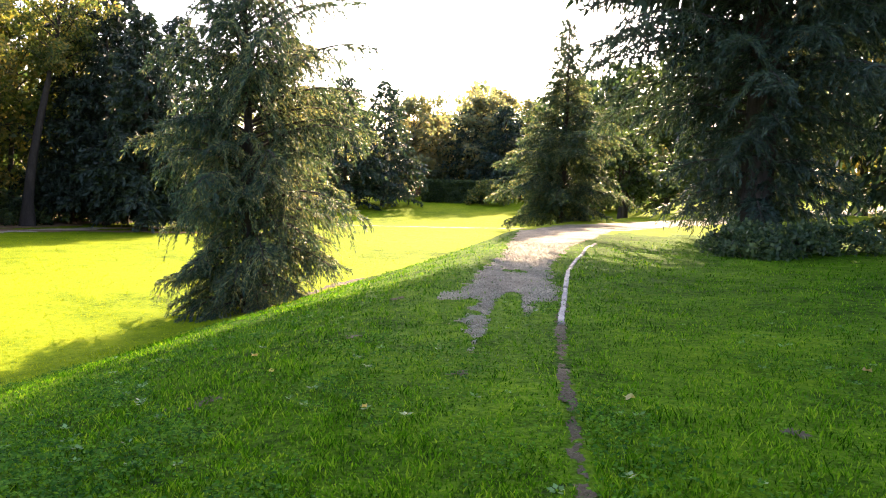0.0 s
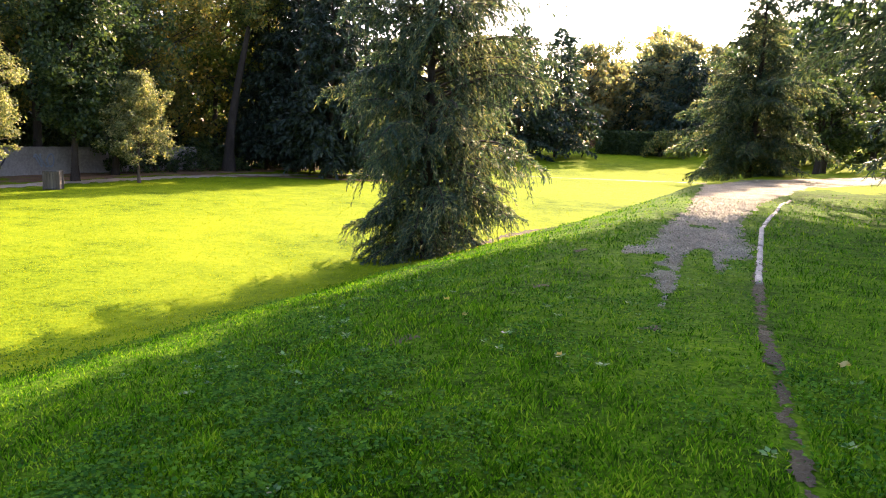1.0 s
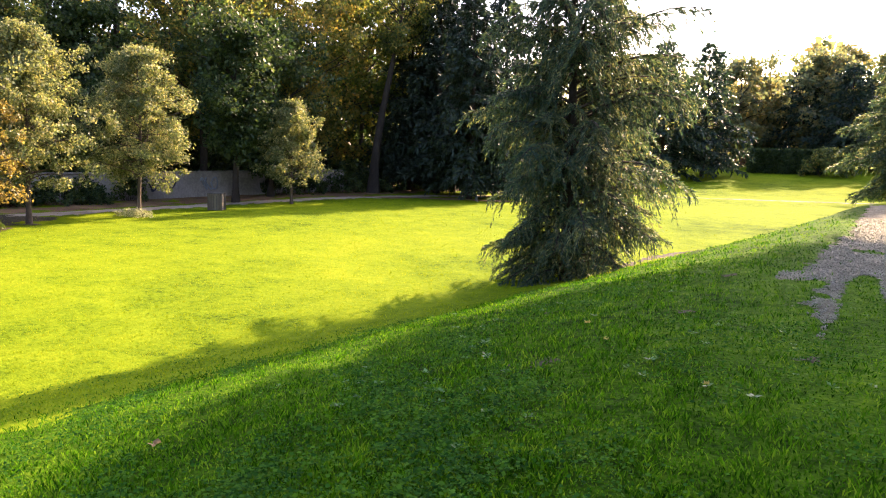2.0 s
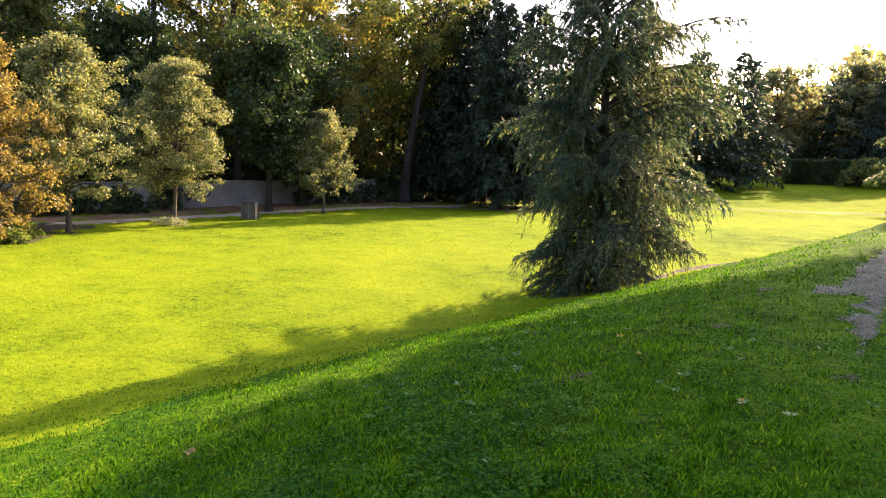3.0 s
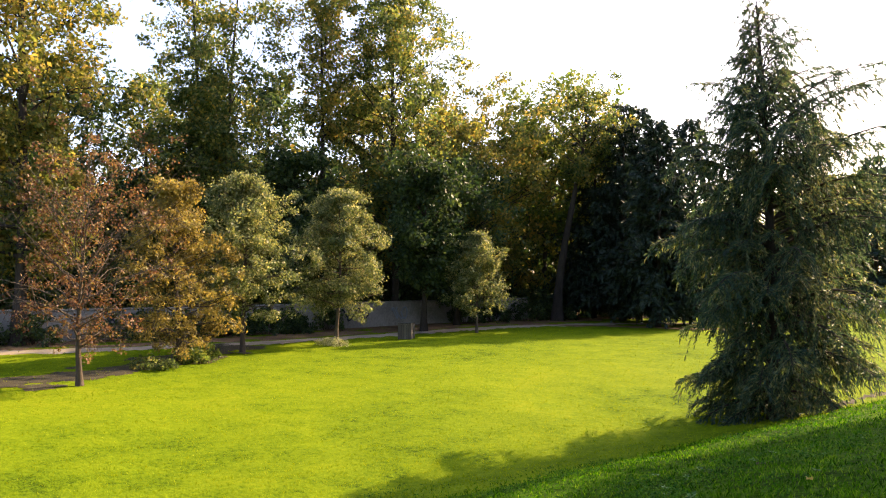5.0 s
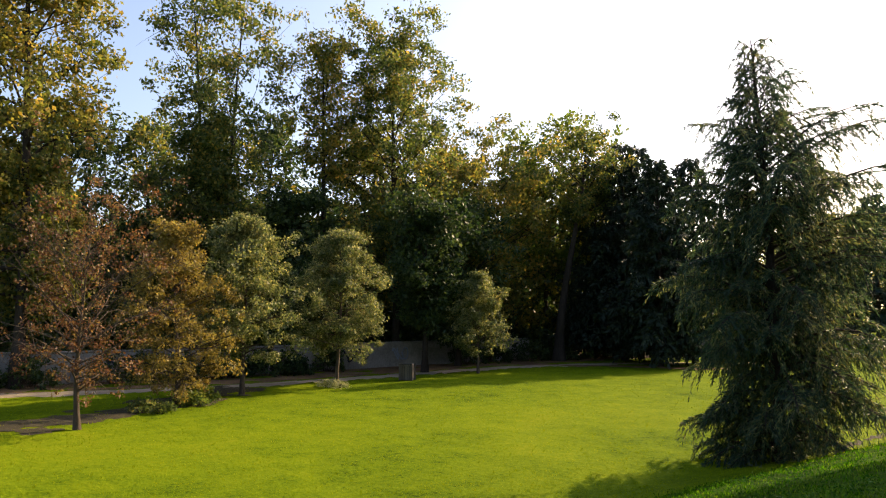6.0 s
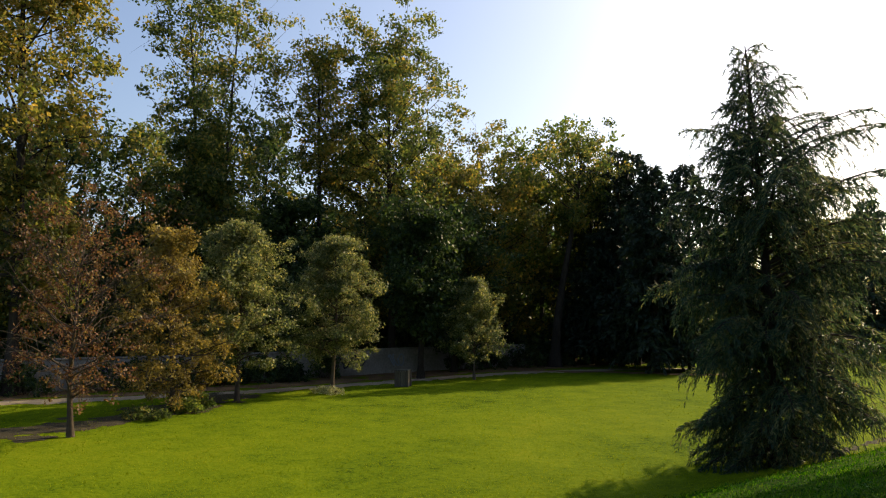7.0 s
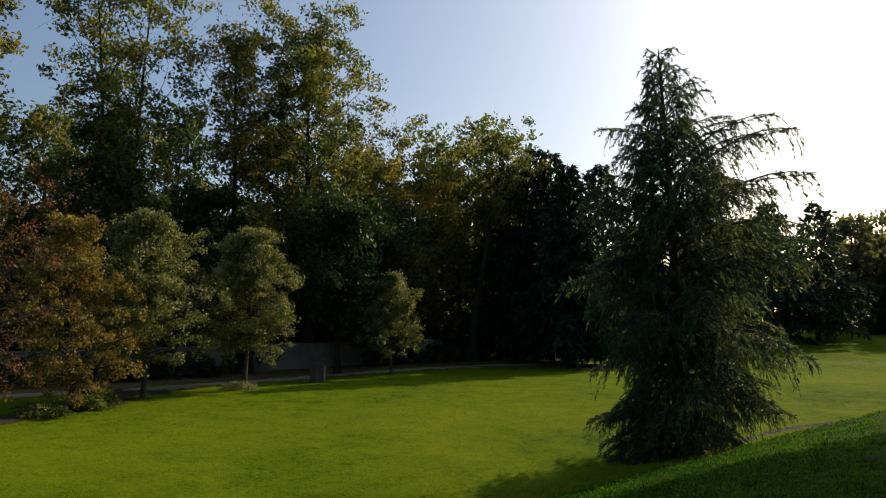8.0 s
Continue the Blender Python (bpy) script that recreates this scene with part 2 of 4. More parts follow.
def tubes(lines, sides=6, thin=None):
    """Tapered tubes along polylines: a list of (points, radii)."""
    vs, fs, at = [], [], 0
    ang = np.linspace(0, 2 * np.pi, sides, endpoint=False)
    for pts, rad in lines:
        pts, rad = np.asarray(pts, float), np.asarray(rad, float)
        d = unit(np.gradient(pts, axis=0))
        ref = np.where(np.abs(d[:, 2:3]) > 0.9, np.array([[1.0, 0, 0]]), np.array([[0, 0, 1.0]]))
        a = unit(np.cross(d, ref))
        b = np.cross(d, a)
        ring = pts[:, None] + rad[:, None, None] * (np.cos(ang)[None, :, None] * a[:, None] + np.sin(ang)[None, :, None] * b[:, None])
        vs.append(ring.reshape(-1, 3))
        i, j = np.meshgrid(np.arange(len(pts) - 1), np.arange(sides), indexing="ij")
        k = (j + 1) % sides
        fs.append(np.stack([at + i * sides + j, at + i * sides + k, at + (i + 1) * sides + k, at + (i + 1) * sides + j], -1).reshape(-1, 4))
        at += len(pts) * sides
    return np.concatenate(vs), np.concatenate(fs)


def kites(c, d, n, length, width):
    """Leaf-shaped quads: base at c, growing along d, n roughly their normal."""
    s = unit(np.cross(d, n))
    length, width = np.asarray(length)[:, None], np.asarray(width)[:, None]
    mid = c + d * length * 0.45
    v = np.stack([c, mid + s * width * 0.5, c + d * length, mid - s * width * 0.5], 1).reshape(-1, 3)
    return v, np.arange(len(v)).reshape(-1, 4)


# ---- ground, paths ----
def stretched(lo, hi, step, grow, limit):
    """Coordinates that are even between lo and hi and widen beyond."""
    mid = list(np.arange(lo, hi, step))
    up, s = [mid[-1] + step], step
    while up[-1] < limit:
        s *= grow
        up.append(up[-1] + s)
    down, s = [mid[0] - step], step
    while down[-1] > -limit:
        s *= grow
        down.append(down[-1] - s)
    return np.array(down[::-1] + mid + up)


gx, gy = stretched(-12, 8, 0.28, 1.08, 1600), stretched(-2, 26, 0.30, 1.07, 1600)
GX, GY = np.meshgrid(gx, gy)
gi = np.arange(GX.size).reshape(GX.shape)
ground_faces = np.stack([gi[:-1, :-1], gi[:-1, 1:], gi[1:, 1:], gi[1:, :-1]], -1).reshape(-1, 4)
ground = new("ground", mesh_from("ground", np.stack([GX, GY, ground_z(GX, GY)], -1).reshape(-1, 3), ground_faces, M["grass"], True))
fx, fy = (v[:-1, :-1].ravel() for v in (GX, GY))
# Bank faces take the turf whose colour holds the shade.
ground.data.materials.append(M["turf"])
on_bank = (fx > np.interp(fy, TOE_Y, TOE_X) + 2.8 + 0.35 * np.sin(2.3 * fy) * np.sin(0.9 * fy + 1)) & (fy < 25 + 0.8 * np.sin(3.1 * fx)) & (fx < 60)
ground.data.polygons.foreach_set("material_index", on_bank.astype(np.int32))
tagged(ground, "mown green grass lawn below a gently sloping grassy bank", "lawn", kind="structure")


def wobble(x, y, s):
    return 0.5 * np.sin(x * 2.9 / s + 1.3 * np.sin(y * 1.7 / s)) + 0.3 * np.sin(y * 4.1 / s + 2.0 * np.sin(x * 3.3 / s)) + 0.2 * np.sin(7.7 * x / s + 6.1 * y / s)


def patch_sheet(name, x0, x1, y0, y1, step, mask, material, label, category, lift=0.012, kind="structure"):
    """A ragged thin sheet on the ground: only the cells where mask is positive, with rough relief."""
    xs, ys = np.arange(x0, x1, step), np.arange(y0, y1, step)
    X, Y = np.meshgrid(xs, ys)
    rng = np.random.default_rng(5)
    X, Y = X + rng.uniform(-0.35, 0.35, X.shape) * step, Y + rng.uniform(-0.35, 0.35, Y.shape) * step
    m = mask(X, Y)
    Z = ground_z(X, Y) + np.minimum(lift, lift * (0.3 + 3 * np.clip(m, 0, 1))) + 0.006 * rng.uniform(-1, 1, X.shape)
    idx = np.arange(X.size).reshape(X.shape)
    f = np.stack([idx[:-1, :-1], idx[:-1, 1:], idx[1:, 1:], idx[1:, :-1]], -1).reshape(-1, 4)
    f = f[(m.ravel()[f] > 0).sum(1) >= 3]
    used = np.unique(f)
    remap = np.zeros(X.size, int)
    remap[used] = np.arange(len(used))
    me = mesh_from(name, np.stack([X, Y, Z], -1).reshape(-1, 3)[used], remap[f], material, True)
    return tagged(new(name, me), label, category, kind=kind)


PATH_L_Y, PATH_L_X = [8.6, 9.25, 11, 15, 19.4, 24.7, 30, 38, 60], [0.75, 0.25, 0.7, 1.5, 2.2, 3.0, 5.2, 11.5, 36]
PATH_R_Y, PATH_R_X = [8.6, 12.9, 18.3, 26.8, 34, 60], [1.75, 2.15, 3.5, 6.6, 12.5, 46]


def gravel_mask(x, y):
    """Positive where the worn gravel shows: the wide path, and two wheel ruts that fade into the grass."""
    left, right = np.interp(y, PATH_L_Y, PATH_L_X), np.interp(y, PATH_R_Y, PATH_R_X)
    fray = 0.10 * wobble(x, y, 0.45) + 0.07 * wobble(x + 2, y - 1, 0.13)
    main = np.minimum(np.minimum(x - left, right - x), (y - 9.3) * 0.45) + fray
    rut1 = 0.17 - np.abs(x - (0.50 + 0.11 * (y - 6.0))) + 1.3 * fray - 0.28 * np.clip(7.2 - y, 0, 9) - 0.2 * np.clip(y - 11.0, 0, 9)
    rut2 = 0.14 - np.abs(x - (1.22 + 0.13 * (y - 8.4))) + 1.3 * fray - 0.35 * np.clip(8.6 - y, 0, 9) - 0.2 * np.clip(y - 11.0, 0, 9)
    tuft = 0.30 - np.hypot((x - 1.62) / 1.0, (y - 12.8) / 1.6) + 0.5 * fray
    strip = 0.16 - np.abs(x - (0.90 + 0.14 * (y - 7.5))) - 0.25 * np.clip(y - 10.0, 0, 9) + 0.6 * fray
    return np.maximum(np.maximum(main, rut1), rut2) - np.clip(tuft, 0, 1) * 4 - np.clip(strip, 0, 1) * 5


patch_sheet("path", -0.5, 9.5, 5.0, 30, 0.042, gravel_mask, M["gravel"], "pale grey gravel path with worn ragged grass edges", "path", 0.010)
patch_sheet("path_far", 4.5, 46, 29.6, 60, 0.4, lambda x, y: np.minimum(x - np.interp(y, PATH_L_Y, PATH_L_X), np.interp(y, PATH_R_Y, PATH_R_X) - x) + 0.2 * wobble(x, y, 2), M["gravel"],
            "sunlit pale gravel path curving away over the rise", "path", 0.03)


def band(px, py, half, ragged):
    """A mask for a track of the given half width along a polyline."""
    px, py = np.array(px, float), np.array(py, float)

    def mask(x, y):
        best = np.full(x.shape, 1e9)
        for a in range(len(px) - 1):
            dx, dy = px[a + 1] - px[a], py[a + 1] - py[a]
            t = np.clip(((x - px[a]) * dx + (y - py[a]) * dy) / (dx * dx + dy * dy), 0, 1)
            best = np.minimum(best, np.hypot(x - px[a] - t * dx, y - py[a] - t * dy))
        return half - best + ragged * wobble(x, y, 1.2)
    return mask


patch_sheet("path_woods", -48, -8, -6, 56, 0.3, band([-46, -36, -30.2, -27.0, -25.4, -24.6, -23.4, -19.5, -9], [-4, 7.5, 14.5, 21, 27, 32.5, 38.5, 45, 54], 0.85, 0.15), M["tan_path"],
            "beige gravel footpath along the edge of the woods", "path", 0.02)
patch_sheet("path_lawn", -12, 26, 54, 66, 0.3, band([-11, -4.5, 6.9, 24], [56.2, 56.8, 59.2, 64], 0.5, 0.08), M["gravel"], "narrow pale gravel path crossing the sunlit lawn", "path", 0.03)
patch_sheet("track", -6, 8, 17, 40, 0.15, band([-3.4, -2.6, -0.4, 2.6, 6.0], [20.5, 23.5, 27.5, 32, 38], 0.16, 0.10), M["soil"], "thin trodden earth track along the foot of the bank", "track", 0.012)
patch_sheet("woodland_floor", -75, -10, -30, 80, 0.5, lambda x, y: np.minimum((np.interp(y, [-30, 8, 15, 22, 30, 38, 46, 80], [-54, -36.9, -30.9, -27.6, -25.9, -25.2, -21.6, -14]) - x) + 0.5 * wobble(x, y, 3), 9.0), M["litter"],
            "brown fallen leaves and bare soil under the trees", "ground", 0.006)
patch_sheet("leaf_strip", -26, -8, 40, 50, 0.3, band([-24, -18.5, -13.5, -10], [40.5, 42.6, 43.6, 44.6], 0.7, 0.5), M["litter"], "ochre strip of fallen leaves at the lawn's edge", "leaves", 0.03, "stuff")
# Dark sheet paints the young trees' missing shade along with bare soil.
patch_sheet("soil_and_shade", -28, -17, 5, 22, 0.14, band([-26.2, -24.4, -23.0, -22.4, -22.6], [20.3, 17.0, 13.6, 10.4, 6.0], 1.25, 1.0), M["soil"], "dark bare soil with fallen leaves and painted shade under the young trees", "soil", 0.02)
patch_sheet("soil_strip", 0.3, 2.2, 2.2, 9.2, 0.024, lambda x, y: 0.045 - np.abs(x - np.interp(y, KERB_Y, KERB_X)) + 0.035 * wobble(x, y, 0.16) + 0.02 * wobble(x, y, 0.6), M["soil"],
            "narrow dark earth strip over the buried kerb", "soil", 0.012)
for sx, sy, sr in ((-1.35, 5.15, 0.2), (-0.55, 7.0, 0.14), (0.45, 5.55, 0.12), (-0.2, 9.3, 0.16), (-1.9, 7.6, 0.13), (2.3, 4.4, 0.13), (4.3, 6.3, 0.16)):
    patch_sheet("bare_patch", sx - 0.4, sx + 0.4, sy - 0.4, sy + 0.4, 0.035, lambda x, y: 0.75 * sr - np.hypot(x - sx, (y - sy) * 1.5) + 0.13 * wobble(x, y, 0.13), M["soil"], "small bare earth patch in the grass", "soil", 0.012)


# ---- trees ----
def leaf_cloud(rng, centres, per, spread, size, flat=0.7, droop=0.0):
    """Leaves in compact clusters of uneven size round twig ends."""
    n = len(centres) * per
    r = rng.uniform(0, 1, n) ** 0.45 * np.repeat(rng.uniform(0.55, 1.35, len(centres)), per)
    c = np.repeat(centres, per, 0) + unit(rng.normal(0, 1, (n, 3))) * r[:, None] * np.array([spread, spread, spread * flat])
    d = unit(rng.normal(0, 1, (n, 3)) + np.array([0, 0, -droop]))
    nn = unit(rng.normal(0, 0.8, (n, 3)) + np.array([0, 0, 0.9]))
    ln = size * rng.uniform(0.65, 1.3, n)
    return kites(c, d, nn, ln, ln * rng.uniform(0.5, 0.75, n))


def envelope(kind, u):
    if kind == "oval":
        return np.sin(np.pi * np.clip(0.10 + 0.86 * u, 0, 1)) ** 0.8
    if kind == "egg":
        return min(1.0, 0.70 + 1.5 * u) * (1.0 - u) ** 0.62 + 0.06
    if kind == "cone":
        return (1 - u) ** 0.75 * min(1.0, 0.35 + 3.0 * u) + 0.08
    if kind == "dome":
        return np.sin(np.pi * (0.16 + 0.66 * u)) ** 0.8
    if kind == "vase":
        return 0.35 + 0.65 * np.sin(np.pi * np.clip(0.1 + 0.75 * u, 0, 1))
    return 0.75 + 0.25 * np.sin(np.pi * u)


def broad_tree(name, x, y, height, radius, crown_from, leaf, bark, label, seed, limbs=34, twigs=6, per=24, size=0.2, spread=0.45, form="oval", trunk_r=None, lean=(0, 0), stems=1,
               up=0.55, group="", bare=0.0, category="tree", sink=0.0, apart=False):
    """A broadleaf tree: tapered trunk, curved limbs and branchlets, leaves in uneven clusters at their ends."""
    rng = np.random.default_rng(seed)
    root = thing(name, x, y, gz(x, y) - sink, label, category, group, rz=0)
    r0 = trunk_r or 0.018 * height + 0.03
    trunk_lines, limb_lines, ends, low_ends = [], [], [], []
    for s in range(stems):
        lx, ly = lean[0] + (rng.uniform(-0.12, 0.12) if stems > 1 else 0), lean[1] + (rng.uniform(-0.12, 0.12) if stems > 1 else 0)
        t = np.linspace(0, 1, 12)
        ph = rng.uniform(0, 6, 4)
        wob = 0.012 * height * np.stack([np.sin(5 * t + ph[0]) - np.sin(ph[0]), np.sin(4 * t + ph[1]) - np.sin(ph[1]), 0 * t], 1)
        stem = np.stack([lx * height * t ** 1.2, ly * height * t ** 1.2, height * 0.93 * t], 1) + wob
        rad = r0 * (1 - 0.93 * t) ** 0.85 * (1 + 0.55 * np.exp(-t * 28)) / math.sqrt(stems)
        stem[0, 2] -= 0.15
        trunk_lines.append((stem, rad))
        n = limbs // stems
        for i in range(n):
            u = (i + rng.uniform(0, 1)) / n
            h = crown_from + (height * 0.92 - crown_from) * u
            th = h / (height * 0.93)
            p = np.array([np.interp(th, t, stem[:, a]) for a in range(3)])
            reach = radius * envelope(form, u) * rng.uniform(0.55, 1.12)
            az = i * 2.4 + rng.uniform(-0.6, 0.6)
            rise = up * (0.5 + u) * rng.uniform(0.6, 1.3)
            d = np.array([math.cos(az), math.sin(az), rise])
            q = np.linspace(0, 1, 7)
            bend = rng.normal(0, 0.10, 3) * reach
            line = p + np.outer(q, d) * reach + np.outer(np.sin(q * np.pi), bend) + np.outer(q ** 2, [0, 0, -0.10 * reach])
            rb = max(0.012, np.interp(th, t, rad) * 0.5)
            limb_lines.append((line, rb * (1 - 0.85 * q)))
            for k in range(twigs):
                a = rng.uniform(0.18, 1.0)
                pt = np.array([np.interp(a, q, line[:, j]) for j in range(3)])
                dd = unit(d / np.linalg.norm(d) * 0.6 + rng.normal(0, 0.75, 3))
                ln = reach * rng.uniform(0.18, 0.42) + 0.15
                w = np.linspace(0, 1, 3)
                tw = pt + np.outer(w, dd) * ln + np.outer(w ** 2, [0, 0, -0.12 * ln])
                limb_lines.append((tw, rb * 0.32 * (1 - 0.8 * w)))
                if rng.uniform() > bare:
                    ends.extend([tw[2], 0.5 * (tw[1] + tw[2])])
    piece("trunk", mesh_from("trunk", *tubes(trunk_lines, 10), bark, True), root)
    if apart:
        for k in range(0, len(limb_lines), twigs + 1):
            piece("branch", mesh_from("branch", *tubes(limb_lines[k:k + twigs + 1], 5), bark, True), root)
    else:
        piece("branchwork", mesh_from("branchwork", *tubes(limb_lines, 3), bark, True), root)
    if ends:
        v, f = leaf_cloud(rng, np.array(ends), per, spread, size, 0.7, 0.4)
        piece("crown", mesh_from("crown", v, f, leaf), root)
    return root


def conifer(name, x, y, height, radius, low, needle, bark, label, seed, branches=120, twig_rate=9.0, step=0.045, needle_len=0.085, needle_w=0.022, power=0.85, droop=0.16, hang=0.35,
            top_up=0.7, trunk_r=None, group="", bias=None, per=2, top_cut=0.985, sag=0.0, rough=0.35, lean=0.0, apart=False, profile=None, bare_twigs=False, coarse_above=1e9, shade_az=None, airy=None):
    """A conifer: straight tapered trunk, whorled curving branches, side twigs that hang and carry tufts of needles."""
    rng = np.random.default_rng(seed)
    root = thing(name, x, y, gz(x, y), label, "tree", group)
    r0 = trunk_r or 0.016 * height
    t = np.linspace(0, 1, 14)
    stem = np.stack([0.010 * height * np.sin(3 * t), 0.008 * height * np.sin(2.4 * t + 1) - 0.008 * height * math.sin(1), height * t], 1)
    stem[0, 2] -= 0.2
    trunk = [(stem, r0 * (1 - t) ** 0.9 + 0.012)]
    stem[:, 0] += lean * t
    limbs, C, D, N, S, starts = [], [], [], [], [], []

    def tufts(a, b, droop_len, count):
        high = a[2] > coarse_above
        count = max(2, count // 5) if high else count
        S.append(np.full(count, 3.8 if high else 1.0))
        w = np.sort(rng.uniform(0.0, 1.0, count))[:, None]
        p = a + (b - a) * w + np.array([0, 0, -1.0]) * droop_len * w ** 2
        dirs = unit((b - a)[None] + np.array([0, 0, -2.0]) * droop_len * w)
        C.append(p)
        D.append(unit(dirs + rng.normal(0, 0.36, (count, 3))))
        N.append(unit(rng.normal(0, 1, (count, 3)) + np.array([0, 0, 0.6])))

    for i in range(branches):
        u = ((i + rng.uniform(0, 1)) / branches) ** 1.1
        h = low + (height * top_cut - low) * u
        az, stretch = i * 2.399 + rng.uniform(-0.5, 0.5), 1.0
        # Unseen high boughs are turned to one side to shade bank and path.
        if shade_az is not None and h > coarse_above and i % 5 < 3:
            az = shade_az + rng.uniform(-0.62, 0.62)
            stretch = 1.2 if h < 10.8 else 1.0
        length = (radius * (1 - u) ** power * min(1.0, 0.72 + 2.2 * u)) * rng.uniform(1 - rough, 1.0 + 0.6 * rough) + 0.22
        if profile:
            length = float(np.interp(h, profile[0], profile[1])) * rng.uniform(1 - rough, 1.0 + 0.3 * rough) + 0.08
        if bias:
            length *= bias(az, h) * stretch
        rise = (-0.10 + (top_up + 0.10) * u ** 0.9 + rng.uniform(-0.10, 0.14)) * length
        p0 = np.array([np.interp(h / height, t, stem[:, 0]), np.interp(h / height, t, stem[:, 1]), h])
        out = np.array([math.cos(az), math.sin(az), 0])
        side = np.array([-math.sin(az), math.cos(az), 0])
        curve = rng.normal(0, 0.08) * length
        q = np.linspace(0, 1, 8)

        def at(s):
            return p0 + out * length * s + side * curve * s * s + np.array([0, 0, 1.0]) * (rise * s + 0.10 * length * math.sin(s * 2.6) - (droop + sag) * length * s ** 3)
        line = np.array([at(s) for s in q])
        starts.append((len(limbs), len(C)))
        limbs.append((line, (0.010 + 0.011 * length) * (1 - 0.9 * q) + 0.003))
        n = int(length * twig_rate) + 3
        for k in range(n):
            s = 0.12 + 0.88 * (k + rng.uniform(0, 1)) / n
            a = at(s)
            ln = (0.22 + 0.30 * length * (1.08 - s) ** 0.8) * rng.uniform(0.5, 1.2)
            ln = min(ln, 1.3, 0.55 * length + 0.06)
            sg = 1 if k % 2 else -1
            dd = unit(out * 0.62 + side * sg * rng.uniform(0.45, 1.0) + np.array([0, 0, rng.uniform(-0.35, 0.18)]))
            b = a + dd * ln
            hg = hang * ln * rng.uniform(0.5, 1.8) * (0.3 if h > coarse_above else 1.0)
            tw = np.array([a + (b - a) * w + np.array([0, 0, -1.0]) * hg * w * w for w in (0, 0.35, 0.7, 1.0)])
            if not bare_twigs:
                limbs.append((tw[[0, 2, 3]], np.array([0.006, 0.004, 0.002])))
            full = 1.0 if airy is None else airy(az, h, s)
            if rng.uniform() < full:
                tufts(a, b, hg, max(3, int(ln / step * (0.5 + 0.5 * full))) * per)
        tufts(at(0.55), at(1.0), 0.0, int(length * 0.45 / step) * per)
    piece("trunk", mesh_from("trunk", *tubes(trunk, 12), bark, True), root)

    def sprays(c, d, n, s):
        c, d, n, s = np.concatenate(c), np.concatenate(d), np.concatenate(n), np.concatenate(s)
        ln = needle_len * s * rng.uniform(0.6, 1.4, len(c))
        return kites(c, d, n, ln, needle_w * s * rng.uniform(0.7, 1.4, len(c)))
    if apart:
        starts.append((len(limbs), len(C)))
        for (l0, c0), (l1, c1) in zip(starts[:-1], starts[1:]):
            b = piece("branch", mesh_from("branch", *tubes(limbs[l0:l1], 3), bark, True), root)
            tagged(piece("spray", mesh_from("spray", *sprays(C[c0:c1], D[c0:c1], N[c0:c1], S[c0:c1]), needle), b), kind="stuff")
    else:
        piece("branchwork", mesh_from("branchwork", *tubes(limbs, 3), bark, True), root)
        piece("crown", mesh_from("crown", *sprays(C, D, N, S), needle), root)
    return root


def shrub(name, x, y, rx, ry, h, leaf, label, seed, count=60, per=26, size=0.09, category="shrub", group=""):
    """A low shrub: a few stems and leaf clusters over an uneven dome."""
    rng = np.random.default_rng(seed)
    root = thing(name, x, y, gz(x, y), label, category, group)
    a, b = rng.uniform(0, 2 * np.pi, count), rng.uniform(0, 1, count)
    rr = np.sqrt(rng.uniform(0, 1, count))
    top = h * (1 - rr ** 2) ** 0.5 * rng.uniform(0.75, 1.15, count)
    ends = np.stack([np.cos(a) * rr * rx, np.sin(a) * rr * ry, top * (0.15 + 0.85 * b ** 0.5)], 1)
    stems = [(np.array([[e[0] * 0.25, e[1] * 0.25, -0.05], [e[0] * 0.6, e[1] * 0.6, e[2] * 0.6], e]), np.array([0.012, 0.008, 0.003])) for e in ends[:24]]
    piece("stemwork", mesh_from("stemwork", *tubes(stems, 4), M["bark"], True), root)
    v, f = leaf_cloud(rng, ends, per, 0.10 + 0.12 * min(rx, ry), size, 0.8)
    piece("foliage", mesh_from("foliage", v, f, leaf), root)
    return root


def polar(az, dist):
    return dist * math.sin(radians(az)), dist * math.cos(radians(az))


# the large cedar-like conifer at the foot of the bank


def main_shape(az, h):
    """Uneven outline: long and short boughs by turns, fuller on the sunny side."""
    return 1.0 + 0.09 * math.sin(2.1 * h + 2 * az) + 0.08 * math.sin(5.3 * h - 3 * az) + 0.20 * math.cos(az - 0.1)


def main_airy(az, h, s):
    """Thinner foliage on the sunny side, near the trunk and towards the tip."""
    return min(1.0, max(0.45, 1.0 - 0.26 * max(0.0, math.cos(az + 0.1)) - 0.05 * max(0.0, h - 5.5)))


conifer("conifer", -4.1, 17.75, 9.45, 3.2, 0.12, M["needle"], M["bark_dark"], "grey-green cedar with drooping sprays at the foot of the bank", 11, branches=195, twig_rate=13.5, step=0.030, needle_len=0.115, needle_w=0.021, hang=0.8,
        bias=main_shape, per=3, lean=-0.28, rough=0.55, top_up=0.75, droop=0.17, apart=True, airy=main_airy,
        profile=([0, 0.8, 2.0, 4.0, 5.2, 6.3, 7.3, 8.2, 9.0, 9.7], [1.75, 2.05, 2.3, 2.5, 2.3, 1.65, 1.05, 0.6, 0.3, 0.05]))
# second conifer beyond the crest of the path
conifer("conifer", 6.3, 36.0, 9.8, 3.7, 0.2, M["needle"], M["bark_dark"], "grey-green cedar standing beyond the gravel path's crest", 23, branches=165, twig_rate=11.0, step=0.044, needle_len=0.16, needle_w=0.028, hang=0.45,
        per=4, rough=0.45, top_up=0.8, apart=True, profile=([0, 0.6, 1.9, 3.2, 4.2, 5.2, 6.2, 8.3, 9.8], [1.9, 2.7, 3.3, 3.2, 2.3, 1.35, 0.95, 0.5, 0.12]))
